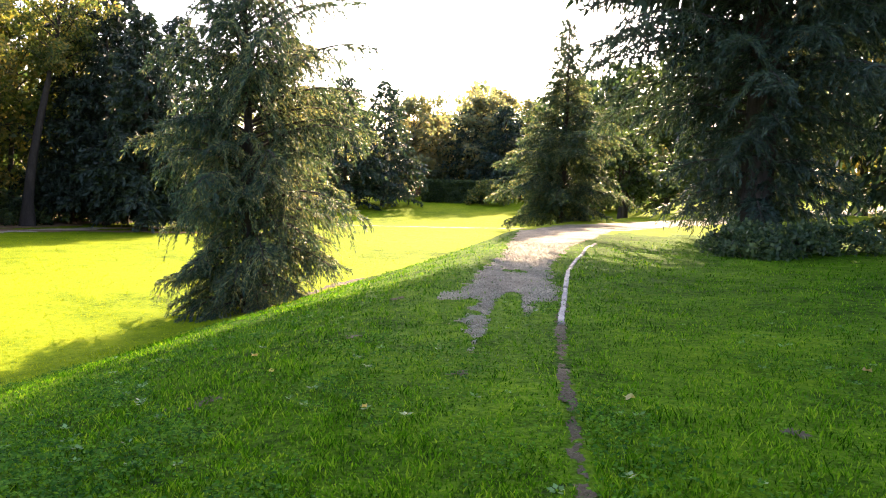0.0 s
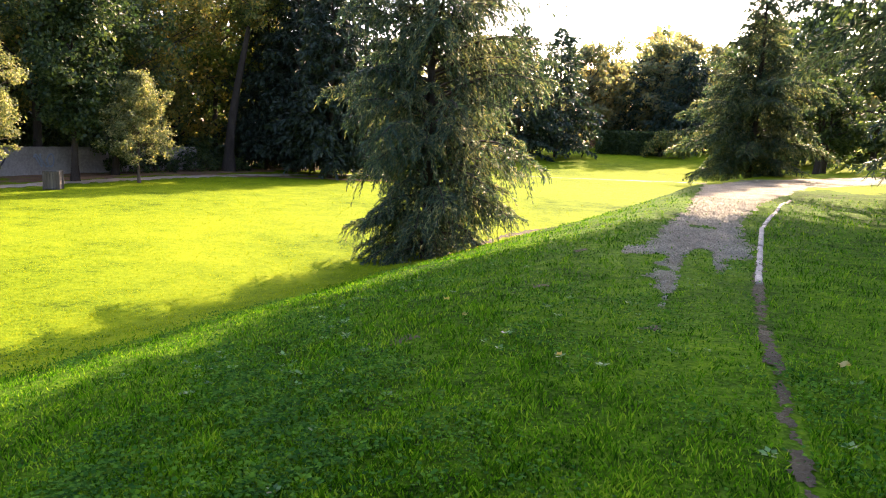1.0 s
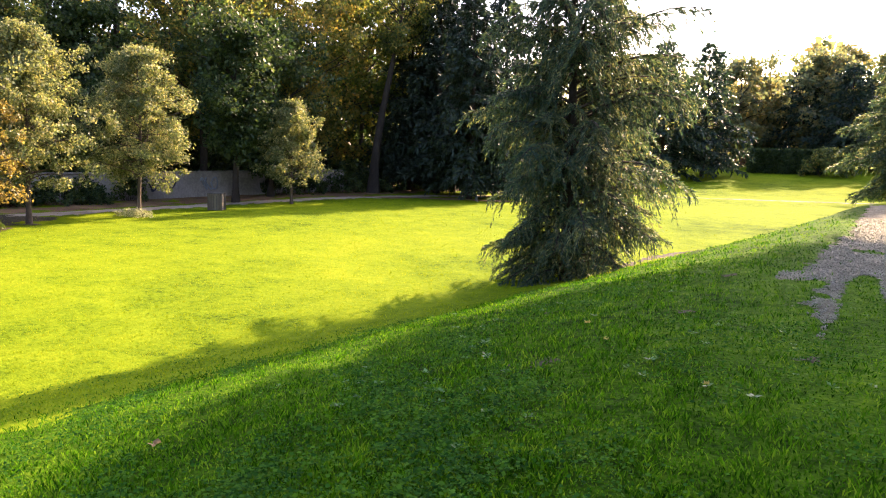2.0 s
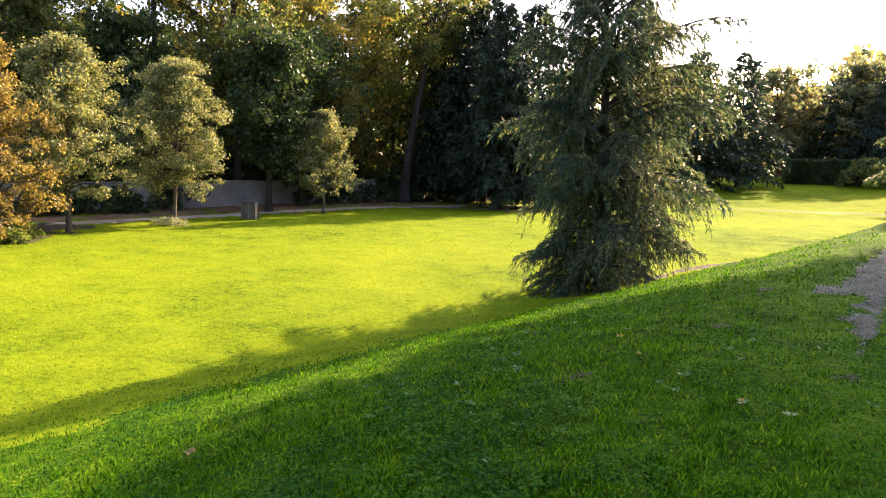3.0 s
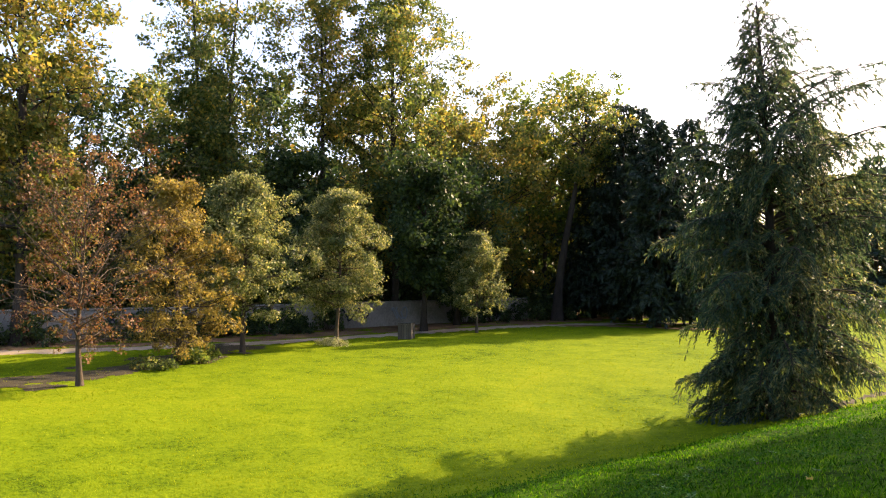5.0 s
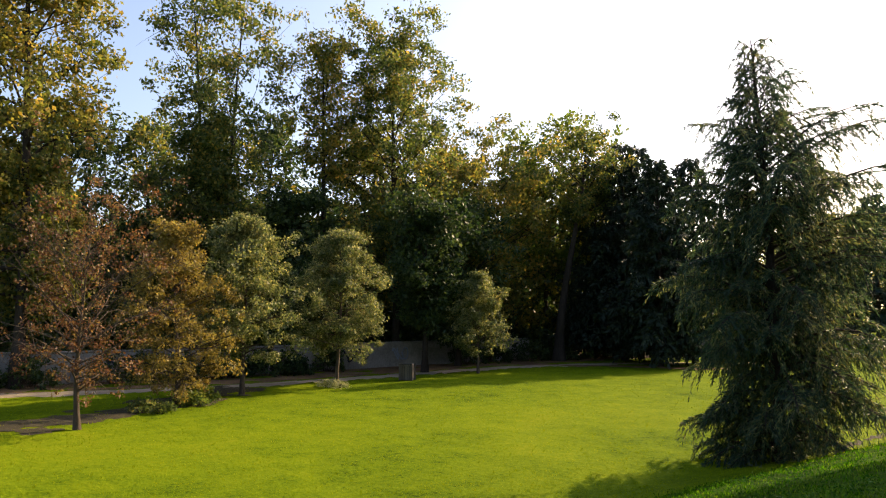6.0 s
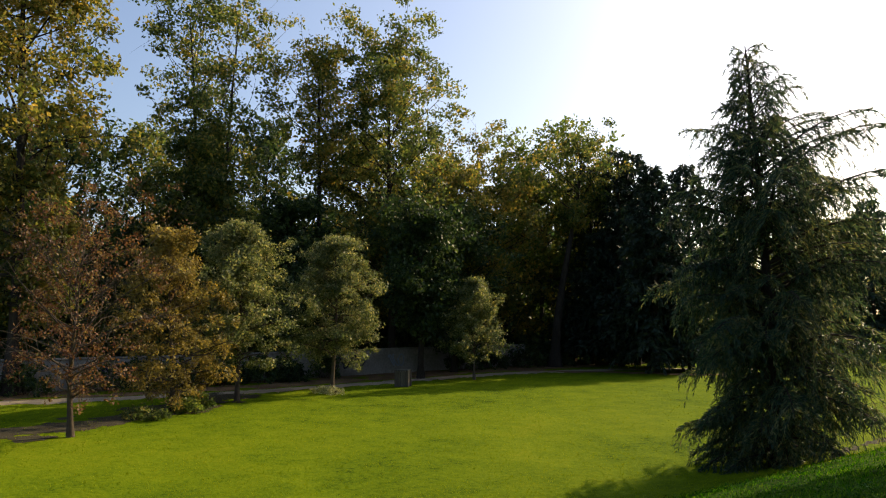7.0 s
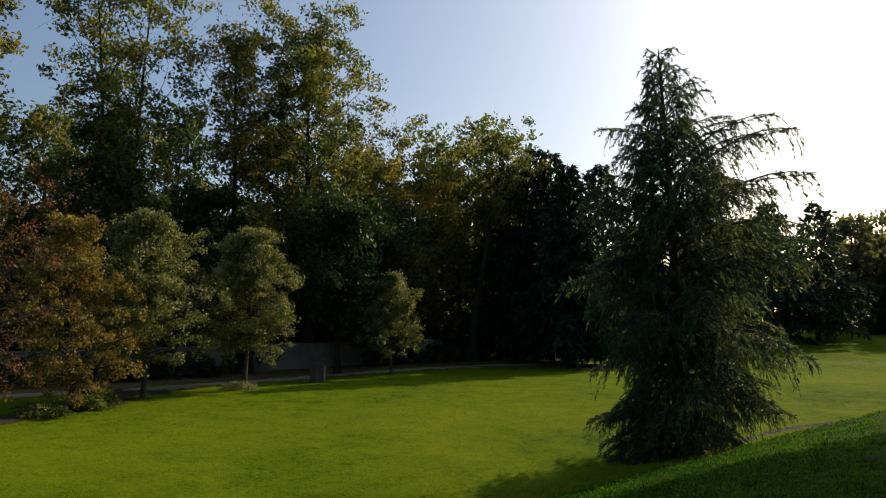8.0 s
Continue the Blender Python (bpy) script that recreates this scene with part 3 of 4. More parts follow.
# the great dark cedar on the terrace, its unseen upper boughs shaped for shade


def great_shape(az, h):
    """Uneven boughs, long and short by turns; far-side ones lengthened to shade the path."""
    if h > 8.8:
        return 1.0
    return 1.0 + 0.20 * math.sin(3.1 * h + 1.7 * az) + 0.14 * math.sin(7.0 * az + h) + (0.35 * max(0.0, math.cos(az - 1.9)) if h > 3.5 else 0.0)


conifer("conifer", 9.6, 22.2, 25.0, 10.0, 0.9, M["needle_dark"], M["bark_dark"], "huge dark cedar with long drooping branches shading the terrace", 37, branches=330, twig_rate=6.4, step=0.052, needle_len=0.20, needle_w=0.034,
        hang=0.62, droop=0.11, top_up=0.5, trunk_r=0.5, per=3, rough=0.34, bias=great_shape, profile=([0, 2.5, 5, 7, 8.6, 9.8, 10.8, 12, 15, 20, 25], [2.3, 2.7, 4.3, 5.5, 6.4, 7.2, 9.3, 10.1, 9.4, 6.0, 1.0]), apart=True, coarse_above=8.2, shade_az=2.05)
conifer("conifer", 19.0, 24.0, 22.0, 7.5, 1.5, M["needle_dark"], M["bark_dark"], "dark cedar close behind the great one on the terrace", 38, branches=150, twig_rate=4.0, step=0.16, needle_len=0.42, needle_w=0.18,
        power=0.5, hang=0.8, droop=0.16, top_up=0.5, trunk_r=0.4, per=3, bare_twigs=True)

# the row of young trees along the woodland path
YOUNG = dict(form="egg", group="young trees along the path", apart=True, up=0.55)
broad_tree("young_tree", -23.8, 24.1, 7.1, 2.6, 1.55, M["leaf_young"], M["bark"], "young tree with pale olive leaves beside the woodland path", 41, limbs=58, twigs=7, per=44, size=0.105, spread=0.32, trunk_r=0.09, **YOUNG)
broad_tree("young_tree", -22.5, 33.4, 5.6, 1.95, 1.3, M["leaf_young"], M["bark"], "smaller young tree with pale olive leaves by the path", 42, limbs=46, twigs=7, per=30, size=0.115, spread=0.28, trunk_r=0.07, **YOUNG)
broad_tree("young_tree", -24.1, 19.2, 7.2, 2.6, 1.5, M["leaf_young"], M["bark"], "young tree with grey-green leaves beside the woodland path", 43, limbs=56, twigs=7, per=44, size=0.105, spread=0.33, trunk_r=0.09, **YOUNG)
broad_tree("young_tree", -23.2, 15.7, 6.6, 2.5, 0.5, M["leaf_orange"], M["bark"], "young tree in orange autumn leaf down to the ground", 44, limbs=60, twigs=8, per=30, size=0.10, spread=0.25, trunk_r=0.08, bare=0.12, **YOUNG)
broad_tree("young_tree", -20.6, 10.85, 5.2, 2.8, 1.0, M["leaf_red"], M["bark"], "half-bare young tree with thin red-brown autumn leaves", 45, limbs=56, twigs=10, per=14, size=0.085, spread=0.22, trunk_r=0.085, bare=0.5, form="dome", up=1.0,
           group="young trees along the path", apart=True)

# the tall woods behind the wall: azimuth, distance, height, radius, crown from, leaf, form, seed, limbs, per, label, stems, lean
WOODS = [
    (-66, 37, 25.0, 4.0, 3.0, "leaf_gold", "dome", 60, 66, 30, "tall lime tree turning gold at the woods' edge", 1, (0.0, 0)),
    (-72, 40, 23.0, 4.5, 3.0, "leaf_gold", "oval", 61, 50, 24, "tall tree turning gold at the woods' edge", 1, (0.0, 0)),
    (-53.5, 45, 23.0, 4.2, 8.0, "leaf_green", "vase", 62, 46, 24, "tall open-crowned tree with thin foliage at the top", 2, (0.0, 0)),
    (-54.5, 43, 14.0, 3.4, 2.0, "leaf_green", "oval", 63, 40, 26, "dense green tree beneath the taller crowns", 1, (0.0, 0)),
    (-45.8, 45, 20.4, 2.8, 11.0, "leaf_gold", "vase", 64, 28, 18, "tall dark-stemmed forked tree with sparse brown leaves", 1, (-0.01, 0)),
    (-40.2, 46, 21.3, 4.4, 3.5, "leaf_green", "dome", 65, 66, 28, "tall dense green tree with yellowing crown", 1, (0.0, 0)),
    (-43.0, 51, 16.0, 4.0, 2.0, "leaf_gold", "oval", 66, 40, 24, "golden-green tree in the woods", 1, (0.0, 0)),
    (-34.0, 50, 13.8, 5.0, 2.5, "leaf_gold", "dome", 67, 42, 26, "golden autumn tree in the woods", 1, (0.0, 0)),
    (-28.8, 57, 15.8, 5.6, 5.0, "leaf_bright", "dome", 68, 46, 26, "bright green round-crowned tree with a leaning dark trunk", 1, (0.03, 0)),
    (-31.2, 56, 13.6, 5.0, 2.0, "leaf_gold", "oval", 69, 40, 24, "yellow autumn tree deep in the woods", 1, (0.0, 0)),
    (-37.0, 54, 15.0, 5.0, 2.0, "leaf_green", "oval", 70, 40, 24, "green tree deep in the woods", 1, (0.0, 0)),
    (-49.5, 54, 17.0, 5.4, 1.5, "leaf_dark", "oval", 71, 40, 26, "dark green tree deep in the woods", 1, (0.0, 0)),
    (-58.5, 54, 16.6, 5.2, 1.5, "leaf_green", "oval", 72, 40, 24, "grey-green tree deep in the woods", 1, (0.0, 0)),
    (-63.0, 52, 16.0, 5.0, 1.5, "leaf_dark", "oval", 73, 40, 24, "dark green tree deep in the woods", 1, (0.0, 0)),
    (-38.0, 41, 9.5, 2.8, 2.6, "leaf_dark", "oval", 74, 36, 26, "dark green tree beside the old wall", 1, (0.0, 0)),
    (-47.5, 43, 10.0, 3.2, 1.2, "leaf_dark", "oval", 75, 36, 26, "dark evergreen tree beside the old wall", 1, (0.0, 0)),
    (-35.5, 46, 10.0, 3.0, 1.2, "leaf_dark", "oval", 76, 36, 26, "dark evergreen tree beside the old wall", 1, (0.0, 0)),
    (-57.5, 46, 9.0, 3.4, 1.0, "leaf_dark", "oval", 77, 36, 24, "dark evergreen tree beside the old wall", 1, (0.0, 0)),
    (-68.5, 47, 12.0, 4.2, 1.0, "leaf_dark", "oval", 78, 36, 24, "dark green tree deep in the woods", 1, (0.0, 0)),
    (-79, 42, 20.0, 4.8, 2.0, "leaf_green", "oval", 79, 40, 20, "tall green tree at the woods' edge", 1, (0.0, 0)),
    (-25.6, 58, 13.2, 4.6, 1.5, "leaf_green", "oval", 80, 38, 24, "green tree deep in the woods", 1, (0.0, 0)),
    (-12.0, 76, 13.5, 4.4, 1.5, "leaf_green", "oval", 82, 36, 20, "green tree far beyond the lawn", 1, (0.0, 0)),
]
lx, ly = polar(-27.9, 51.0)
broad_tree("woodland_tree", lx, ly, 15.5, 2.8, 9.0, M["leaf_green"], M["bark_dark"], "leaning dark-stemmed tree at the edge of the woods", 59, limbs=30, twigs=7, per=22, size=0.2, spread=0.45, form="dome", lean=(0.10, 0.05), trunk_r=0.33,
           up=0.9, group="woodland trees")
for az, dist, H, R, low, leaf, form, seed, limbs, per, label, stems, lean in WOODS:
    wx, wy = polar(az, dist)
    back = dist > 50 or az < -70
    broad_tree("woodland_tree", wx, wy, H, R, low, M[leaf], M["bark_dark"], label, seed, limbs=limbs + 6, twigs=7, per=int(per * 0.62) if back else (per + 5 if per < 22 else per + 12), size=0.32 if back else 0.215, spread=0.68, form=form, bare=0.16 if form == "vase" else 0.0, up=1.15 if form == "vase" else 0.75, stems=stems, lean=lean, trunk_r=0.13 + 0.005 * H, group="woodland trees")

DARK = [(-23.1, 52.5, 15.0, 3.7, 90), (-20.6, 47, 12.6, 3.4, 91), (-18.2, 50, 13.2, 3.6, 92), (-25.2, 55, 14.5, 3.4, 93), (-21.9, 54, 15.0, 3.8, 94)]
for az, dist, H, R, seed in DARK:
    wx, wy = polar(az, dist)
    conifer("dark_conifer", wx, wy, H, R, 1.0, M["yew"], M["bark_dark"], "very dark dense conifer at the lawn's far edge", seed, branches=120, twig_rate=4.6, step=0.12, needle_len=0.34, needle_w=0.12, power=0.7, hang=0.7,
            per=3, bare_twigs=True, top_up=0.5, group="dark conifers")

FAR_CONIFERS = [(-6.6, 74, 12.8, 5.2, 100), (-3.7, 78, 12.8, 4.6, 101), (2.6, 96, 11.5, 5.5, 102), (5.4, 92, 11.5, 5.0, 103), (9.3, 88, 12.5, 5.0, 104), (13.0, 80, 12.0, 5.0, 105)]
for az, dist, H, R, seed in FAR_CONIFERS:
    wx, wy = polar(az, dist)
    conifer("far_conifer", wx, wy, H, R, 0.9, M["needle_dark"], M["bark_dark"], "hazy dark conifer at the far side of the lawn", seed, branches=80, twig_rate=3.2, step=0.16, needle_len=0.46, needle_w=0.19, power=0.8, hang=0.45, bare_twigs=True, group="far conifers")
FAR_TREES = [(-8.5, 90, 12.0, 4.5, "leaf_haze"), (-1.6, 93, 12.4, 4.5, "leaf_haze"), (-0.2, 96, 10.5, 3.6, "leaf_haze"), (3.6, 95, 13.6, 4.2, "leaf_haze"), (5.0, 100, 14.5, 4.5, "leaf_haze"), (7.8, 100, 13.0, 4.6, "leaf_haze"),
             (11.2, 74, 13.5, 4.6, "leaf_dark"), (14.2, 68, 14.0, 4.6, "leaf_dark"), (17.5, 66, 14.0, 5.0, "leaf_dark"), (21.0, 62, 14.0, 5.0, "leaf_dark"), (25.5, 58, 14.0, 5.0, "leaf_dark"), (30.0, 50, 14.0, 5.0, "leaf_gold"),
             (35.0, 46, 13.0, 5.0, "leaf_dark"), (-15.0, 88, 13.0, 4.6, "leaf_haze"), (41.0, 42, 13.0, 5.0, "leaf_dark")]
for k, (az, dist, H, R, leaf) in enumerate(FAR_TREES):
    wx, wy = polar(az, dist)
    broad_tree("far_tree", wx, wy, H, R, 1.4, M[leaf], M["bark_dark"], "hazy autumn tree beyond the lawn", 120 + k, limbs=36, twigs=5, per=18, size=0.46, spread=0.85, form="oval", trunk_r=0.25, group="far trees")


# ---- the distant belt of woods that closes the view ----
def belt(name, az0, az1, d0, d1, h, leaf, label, seed, count):
    rng = np.random.default_rng(seed)
    a, d = np.radians(rng.uniform(az0, az1, count)), rng.uniform(d0, d1, count)
    lump = 0.75 + 0.18 * np.sin(a * 31 + seed) + 0.12 * np.sin(a * 73 + 1.3 * seed)
    x, y = d * np.sin(a), d * np.cos(a)
    z = ground_z(x, y) + h * lump * rng.uniform(0, 1, count) ** 0.8
    v, f = leaf_cloud(rng, np.stack([x, y, z], 1), 7, 1.1, 1.15, 0.8)
    return tagged(new(name, mesh_from(name, v, f, leaf)), label, "woods", kind="stuff")


belt("distant_woods", -100, -25, 62, 78, 15.0, M["leaf_dark"], "dense dark undergrowth and trees deep in the woods", 200, 5500)
belt("distant_woods", -16, 50, 104, 125, 15.5, M["leaf_haze"], "distant belt of trees beyond the lawn", 201, 5200)
belt("distant_woods", 50, 260, 70, 100, 12.0, M["leaf_green"], "belt of trees all round the park", 202, 3200)


def understorey(name, pts, h, leaf, label, seed, count, depth):
    rng = np.random.default_rng(seed)
    t = rng.uniform(0, len(pts) - 1.001, count)
    i = t.astype(int)
    P = np.array(pts, float)
    p = P[i] + (P[i + 1] - P[i]) * (t - i)[:, None] + rng.normal(0, depth, (count, 2))
    z = ground_z(p[:, 0], p[:, 1]) + h * rng.uniform(0, 1, count) * (0.7 + 0.3 * np.sin(p[:, 1] * 0.9))
    v, f = leaf_cloud(rng, np.stack([p[:, 0], p[:, 1], z], 1), 12, 0.42, 0.34, 0.8)
    return tagged(new(name, mesh_from(name, v, f, leaf)), label, "undergrowth", kind="stuff")


WALL_SHRUBS = [(-39.0, 7.0, 1.6, 1.7), (-35.8, 11.5, 1.5, 1.6), (-33.6, 15.6, 1.4, 1.5), (-32.3, 18.6, 1.5, 1.5), (-31.6, 20.0, 1.4, 1.5), (-30.8, 23.2, 1.3, 1.4), (-30.2, 25.6, 1.2, 1.4), (-30.6, 27.4, 1.1, 1.4), (-29.9, 29.6, 1.1, 1.3), (-31.3, 24.4, 1.2, 1.5), (-26.6, 41.2, 1.3, 1.3), (-31.4, 21.4, 1.3, 1.4), (-37.4, 9.2, 1.6, 1.7), (-34.6, 13.6, 1.5, 1.6), (-29.6, 27.0, 1.0, 0.9), (-27.2, 39.0, 1.4, 1.3), (-25.4, 43.5, 1.6, 1.5), (-24.6, 46.2, 1.5, 1.4)]
understorey("undergrowth", [(-46, 8), (-38.5, 20), (-35, 32), (-31, 46), (-22, 56)], 4.5, M["leaf_dark"], "dark evergreen undergrowth behind the old wall", 210, 3600, 1.6)


# ---- old plastered wall at the edge of the woods ----
WALL = [(-44.0, 2.0), (-38.5, 9.0), (-34.8, 16.0), (-32.0, 23.0), (-30.2, 30.0), (-28.8, 37.0), (-26.5, 45.5)]
wall = thing("wall_west", 0, 0, 0, "long weathered beige plaster wall at the woods' edge, with sprayed scrawls", "wall", kind="structure")
for (ax, ay), (bx, by) in zip(WALL[:-1], WALL[1:]):
    ln, ang = math.hypot(bx - ax, by - ay), math.degrees(math.atan2(by - ay, bx - ax))
    cx, cy = (ax + bx) / 2, (ay + by) / 2
    part("wall_panel", box_bm(ln - 0.004, 0.28, 1.9, 0.015), M["plaster"], wall, m=pose(cx, cy, gz(cx, cy) + 0.42, 0, 0, ang))
    n = int(ln / 0.9)
    for k in range(n):
        f = (k + 0.5) / n
        kx, ky = ax + (bx - ax) * f, ay + (by - ay) * f
        part("coping_stone", box_bm(ln / n - 0.02, 0.38, 0.09, 0.015), M["coping"], wall, m=pose(kx, ky, gz(cx, cy) + 1.416, 0, 0, ang))


def scrawl(along, share, count, seed, material, label):
    """Sprayed strokes on the wall: plain looping bars."""
    rng = np.random.default_rng(seed)
    (ax, ay), (bx, by) = WALL[along], WALL[along + 1]
    ang = math.atan2(by - ay, bx - ax)
    d, nrm = np.array([math.cos(ang), math.sin(ang), 0]), np.array([math.sin(ang), -math.cos(ang), 0])
    cx, cy = (ax + bx) / 2, (ay + by) / 2
    base = np.array([ax + (bx - ax) * share, ay + (by - ay) * share, gz(cx, cy) + 0.75]) + nrm * 0.148
    lines = []
    for k in range(count):
        t = np.linspace(0, rng.uniform(3, 6), 14)
        u, v = (k - count / 2) * 0.36 + 0.24 * np.cos(t + rng.uniform(0, 6)), 0.34 * np.sin(t * rng.uniform(0.8, 1.2) + rng.uniform(0, 6))
        lines.append((base + np.outer(u, d) + np.outer(v, [0, 0, 1.0]), np.full(14, 0.045)))
    v, f = tubes(lines, 4)
    off = (v - base) @ nrm
    v = v - np.outer(off * 0.93, nrm)
    piece("scrawl", mesh_from("scrawl", v, f, material), wall, label)


scrawl(4, 0.25, 6, 3, M["paint_dark"], "dark sprayed scrawl")
scrawl(4, 0.72, 3, 4, M["paint_pale"], "pale blue sprayed scrawl")
scrawl(2, 0.5, 4, 5, M["paint_dark"], "dark sprayed scrawl")

for k, (sx, sy, r, h) in enumerate(WALL_SHRUBS):
    shrub("wall_shrub", sx, sy, r, r * 0.7, h, M["leaf_dark"], "dark evergreen shrub growing against the old wall", 340 + k, 90, 18, 0.16, group="shrubs along the wall")

# ---- litter bin with wooden slats ----
bx, by = -22.9, 27.95
litter_bin = thing("litter_bin", bx, by, gz(bx, by), "square grey wooden slatted litter bin on the lawn's edge", "litter bin", rz=25)
part("liner", box_bm(0.46, 0.46, 0.66, 0.02, (0, 0, 0.37)), M["bin_metal"], litter_bin, "dark metal liner")
part("rim", box_bm(0.60, 0.60, 0.035, 0.01, (0, 0, 0.775)), M["bin_metal"], litter_bin, "dark metal rim")
slat_me = bpy.data.meshes.new("slat")
slat_bm = box_bm(0.10, 0.025, 0.74, 0.006, (0, 0, 0.385))
slat_bm.to_mesh(slat_me)
slat_bm.free()
slat_me.materials.append(M["bin_wood"])
for sidek in range(4):
    for k in range(5):
        piece("slat", slat_me, litter_bin, m=pose(0, 0, 0, 0, 0, 90 * sidek) @ pose(-0.24 + 0.12 * k, 0.265, 0, 0, 0, 0))
post_me = bpy.data.meshes.new("corner_post")
post_bm = box_bm(0.05, 0.05, 0.80, 0.008, (0, 0, 0.39))
post_bm.to_mesh(post_me)
post_bm.free()
post_me.materials.append(M["bin_wood"])
for cx, cy in ((-0.27, -0.31), (0.27, -0.31), (-0.27, 0.31), (0.27, 0.31)):
    piece("corner_post", post_me, litter_bin, m=pose(cx * 1.15, cy, 0))

# ---- shrubs, hedge, odd trees ----
shrub("ivy_mound", -23.4, 23.5, 0.75, 0.6, 0.28, M["leaf_pale"], "low pale ivy mound round a young tree's foot", 301, 60, 18, 0.08, "ivy")
for k, (sx, sy, r, h, leaf, lab) in enumerate([(-24.0, 17.2, 0.9, 0.6, "leaf_bright", "low green shrub on the bank by the path"), (-22.3, 14.2, 0.9, 0.35, "leaf_green", "low brown and green scrub under the orange tree"),
                                              (-22.8, 16.0, 0.8, 0.45, "leaf_bright", "low leafy weeds in the tree's shade")]):
    shrub("low_shrub", sx, sy, r, r * 0.7, h, M[leaf], lab, 310 + k, 60, 20, 0.11, group="low shrubs")
for k, (sx, sy, rx, h) in enumerate([(7.4, 17.2, 1.0, 0.8), (8.6, 17.8, 1.1, 1.0), (10.2, 18.4, 1.2, 1.0), (12.3, 19.0, 1.2, 1.4), (8.0, 19.0, 1.0, 0.9), (13.6, 20.6, 1.1, 1.3)]):
    shrub("bush", sx, sy, rx, rx * 0.8, 0.78 * h, M["leaf_dark"] if k != 3 else M["leaf_green"], "dark broad-leaved bush under the great cedar", 320 + k, 90, 22, 0.13, group="bushes under the cedar")
hx, hy = polar(1.7, 84)
rngh = np.random.default_rng(7)
hedge = thing("hedge", hx, hy, gz(hx, hy), "long clipped dark green hedge beyond the lawn", "hedge")
hp = np.stack([rngh.uniform(-3.6, 3.6, 2600), rngh.uniform(-0.8, 0.8, 2600), rngh.uniform(0, 2.3, 2600)], 1)
edge_pick = rngh.integers(0, 3, 2600)
hp[edge_pick == 0, 2] = 2.3
hp[edge_pick == 1, 1] = -0.8
piece("foliage", mesh_from("foliage", *leaf_cloud(rngh, hp, 5, 0.10, 0.22), M["leaf_dark"]), hedge)
part("core", box_bm(7.0, 1.3, 2.1, 0.1, (0, 0, 1.05)), M["leaf_dark"], hedge)
hx, hy = polar(4.3, 82)
shrub("round_bush", hx, hy, 2.4, 1.6, 2.8, M["leaf_green"], "rounded pale-topped bush beside the clipped hedge", 330, 160, 24, 0.24)
hx, hy = polar(-0.4, 88)
shrub("red_bush", hx, hy, 1.2, 1.0, 2.4, M["leaf_red"], "small red autumn bush beside the hedge", 331, 70, 20, 0.22)
tx, ty = polar(14.6, 46)
broad_tree("round_tree", tx, ty, 5.0, 2.6, 1.3, M["leaf_dark"], M["bark_dark"], "low round dark tree with crooked stems on the rise", 332, limbs=40, twigs=6, per=22, size=0.22, spread=0.35, form="oval", stems=3, trunk_r=0.22)

# ---- kerb stones along the path ----
kerb = thing("kerb", 0, 0, 0, "flush pale concrete edging stones beside the gravel path", "kerb", kind="structure")
kerb_me = bpy.data.meshes.new("edging_stone")
kerb_bm = box_bm(0.068, 0.585, 0.16, 0.012, (0, 0, -0.062))
kerb_bm.to_mesh(kerb_me)
kerb_bm.free()
kerb_me.materials.append(M["kerb"])
ky = 7.0
rngk = np.random.default_rng(9)
while ky < 19.5:
    x0, x1 = np.interp(ky, KERB_Y, KERB_X), np.interp(ky + 0.6, KERB_Y, KERB_X)
    ang = math.degrees(math.atan2(x1 - x0, 0.6))
    mx, my = (x0 + x1) / 2, ky + 0.3
    drop = -0.045 if ky < 7.5 else 0.0
    piece("edging_stone", kerb_me, kerb, m=pose(mx, my, gz(mx, my) + drop + rngk.uniform(-0.008, 0.012), rngk.uniform(-1, 1), rngk.uniform(-3, 3), -ang + rngk.uniform(-1.2, 1.2)))
    ky += 0.6 * math.cos(radians(ang))


# ---- gravel pebbles, grass, clover, fallen leaves ----
def scatter(rng, count, az0, az1, d0, d1, power=1.0):
    """Places on the ground, thinning with distance from the terrace's near corner."""
    a = np.radians(np.where(rng.uniform(0, 1, count) < 0.88, rng.normal(0.5 * (az0 + az1), 0.36 * (az1 - az0), count), rng.uniform(-180, 180, count)))
    d = d0 * (d1 / d0) ** (rng.uniform(0, 1, count) ** power)
    return d * np.sin(a), d * np.cos(a), d


rng = np.random.default_rng(77)
px, py = rng.uniform(-0.2, 5, 60000), 5.6 * (20 / 5.6) ** rng.uniform(0, 1, 60000)
keep = gravel_mask(px, py) > 0.02
px, py = px[keep][:4500], py[keep][:4500]
s = rng.uniform(0.004, 0.016, len(px))
octa = np.array([[1, 0, 0], [0, 1, 0], [-1, 0, 0], [0, -1, 0], [0, 0, 0.7], [0, 0, -0.7]], float)
octf = np.array([[0, 1, 4], [1, 2, 4], [2, 3, 4], [3, 0, 4], [1, 0, 5], [2, 1, 5], [3, 2, 5], [0, 3, 5]])
ov = octa[None] * s[:, None, None] * rng.uniform(0.6, 1.4, (len(px), 6, 3)) + np.stack([px, py, ground_z(px, py) + 0.014], 1)[:, None]
of = (octf[None] + 6 * np.arange(len(px))[:, None, None]).reshape(-1, 3)
tagged(new("gravel_stones", mesh_from("gravel_stones", ov.reshape(-1, 3), of, M["pebble"])), "loose pale grey gravel stones on the worn path", "gravel", kind="stuff")


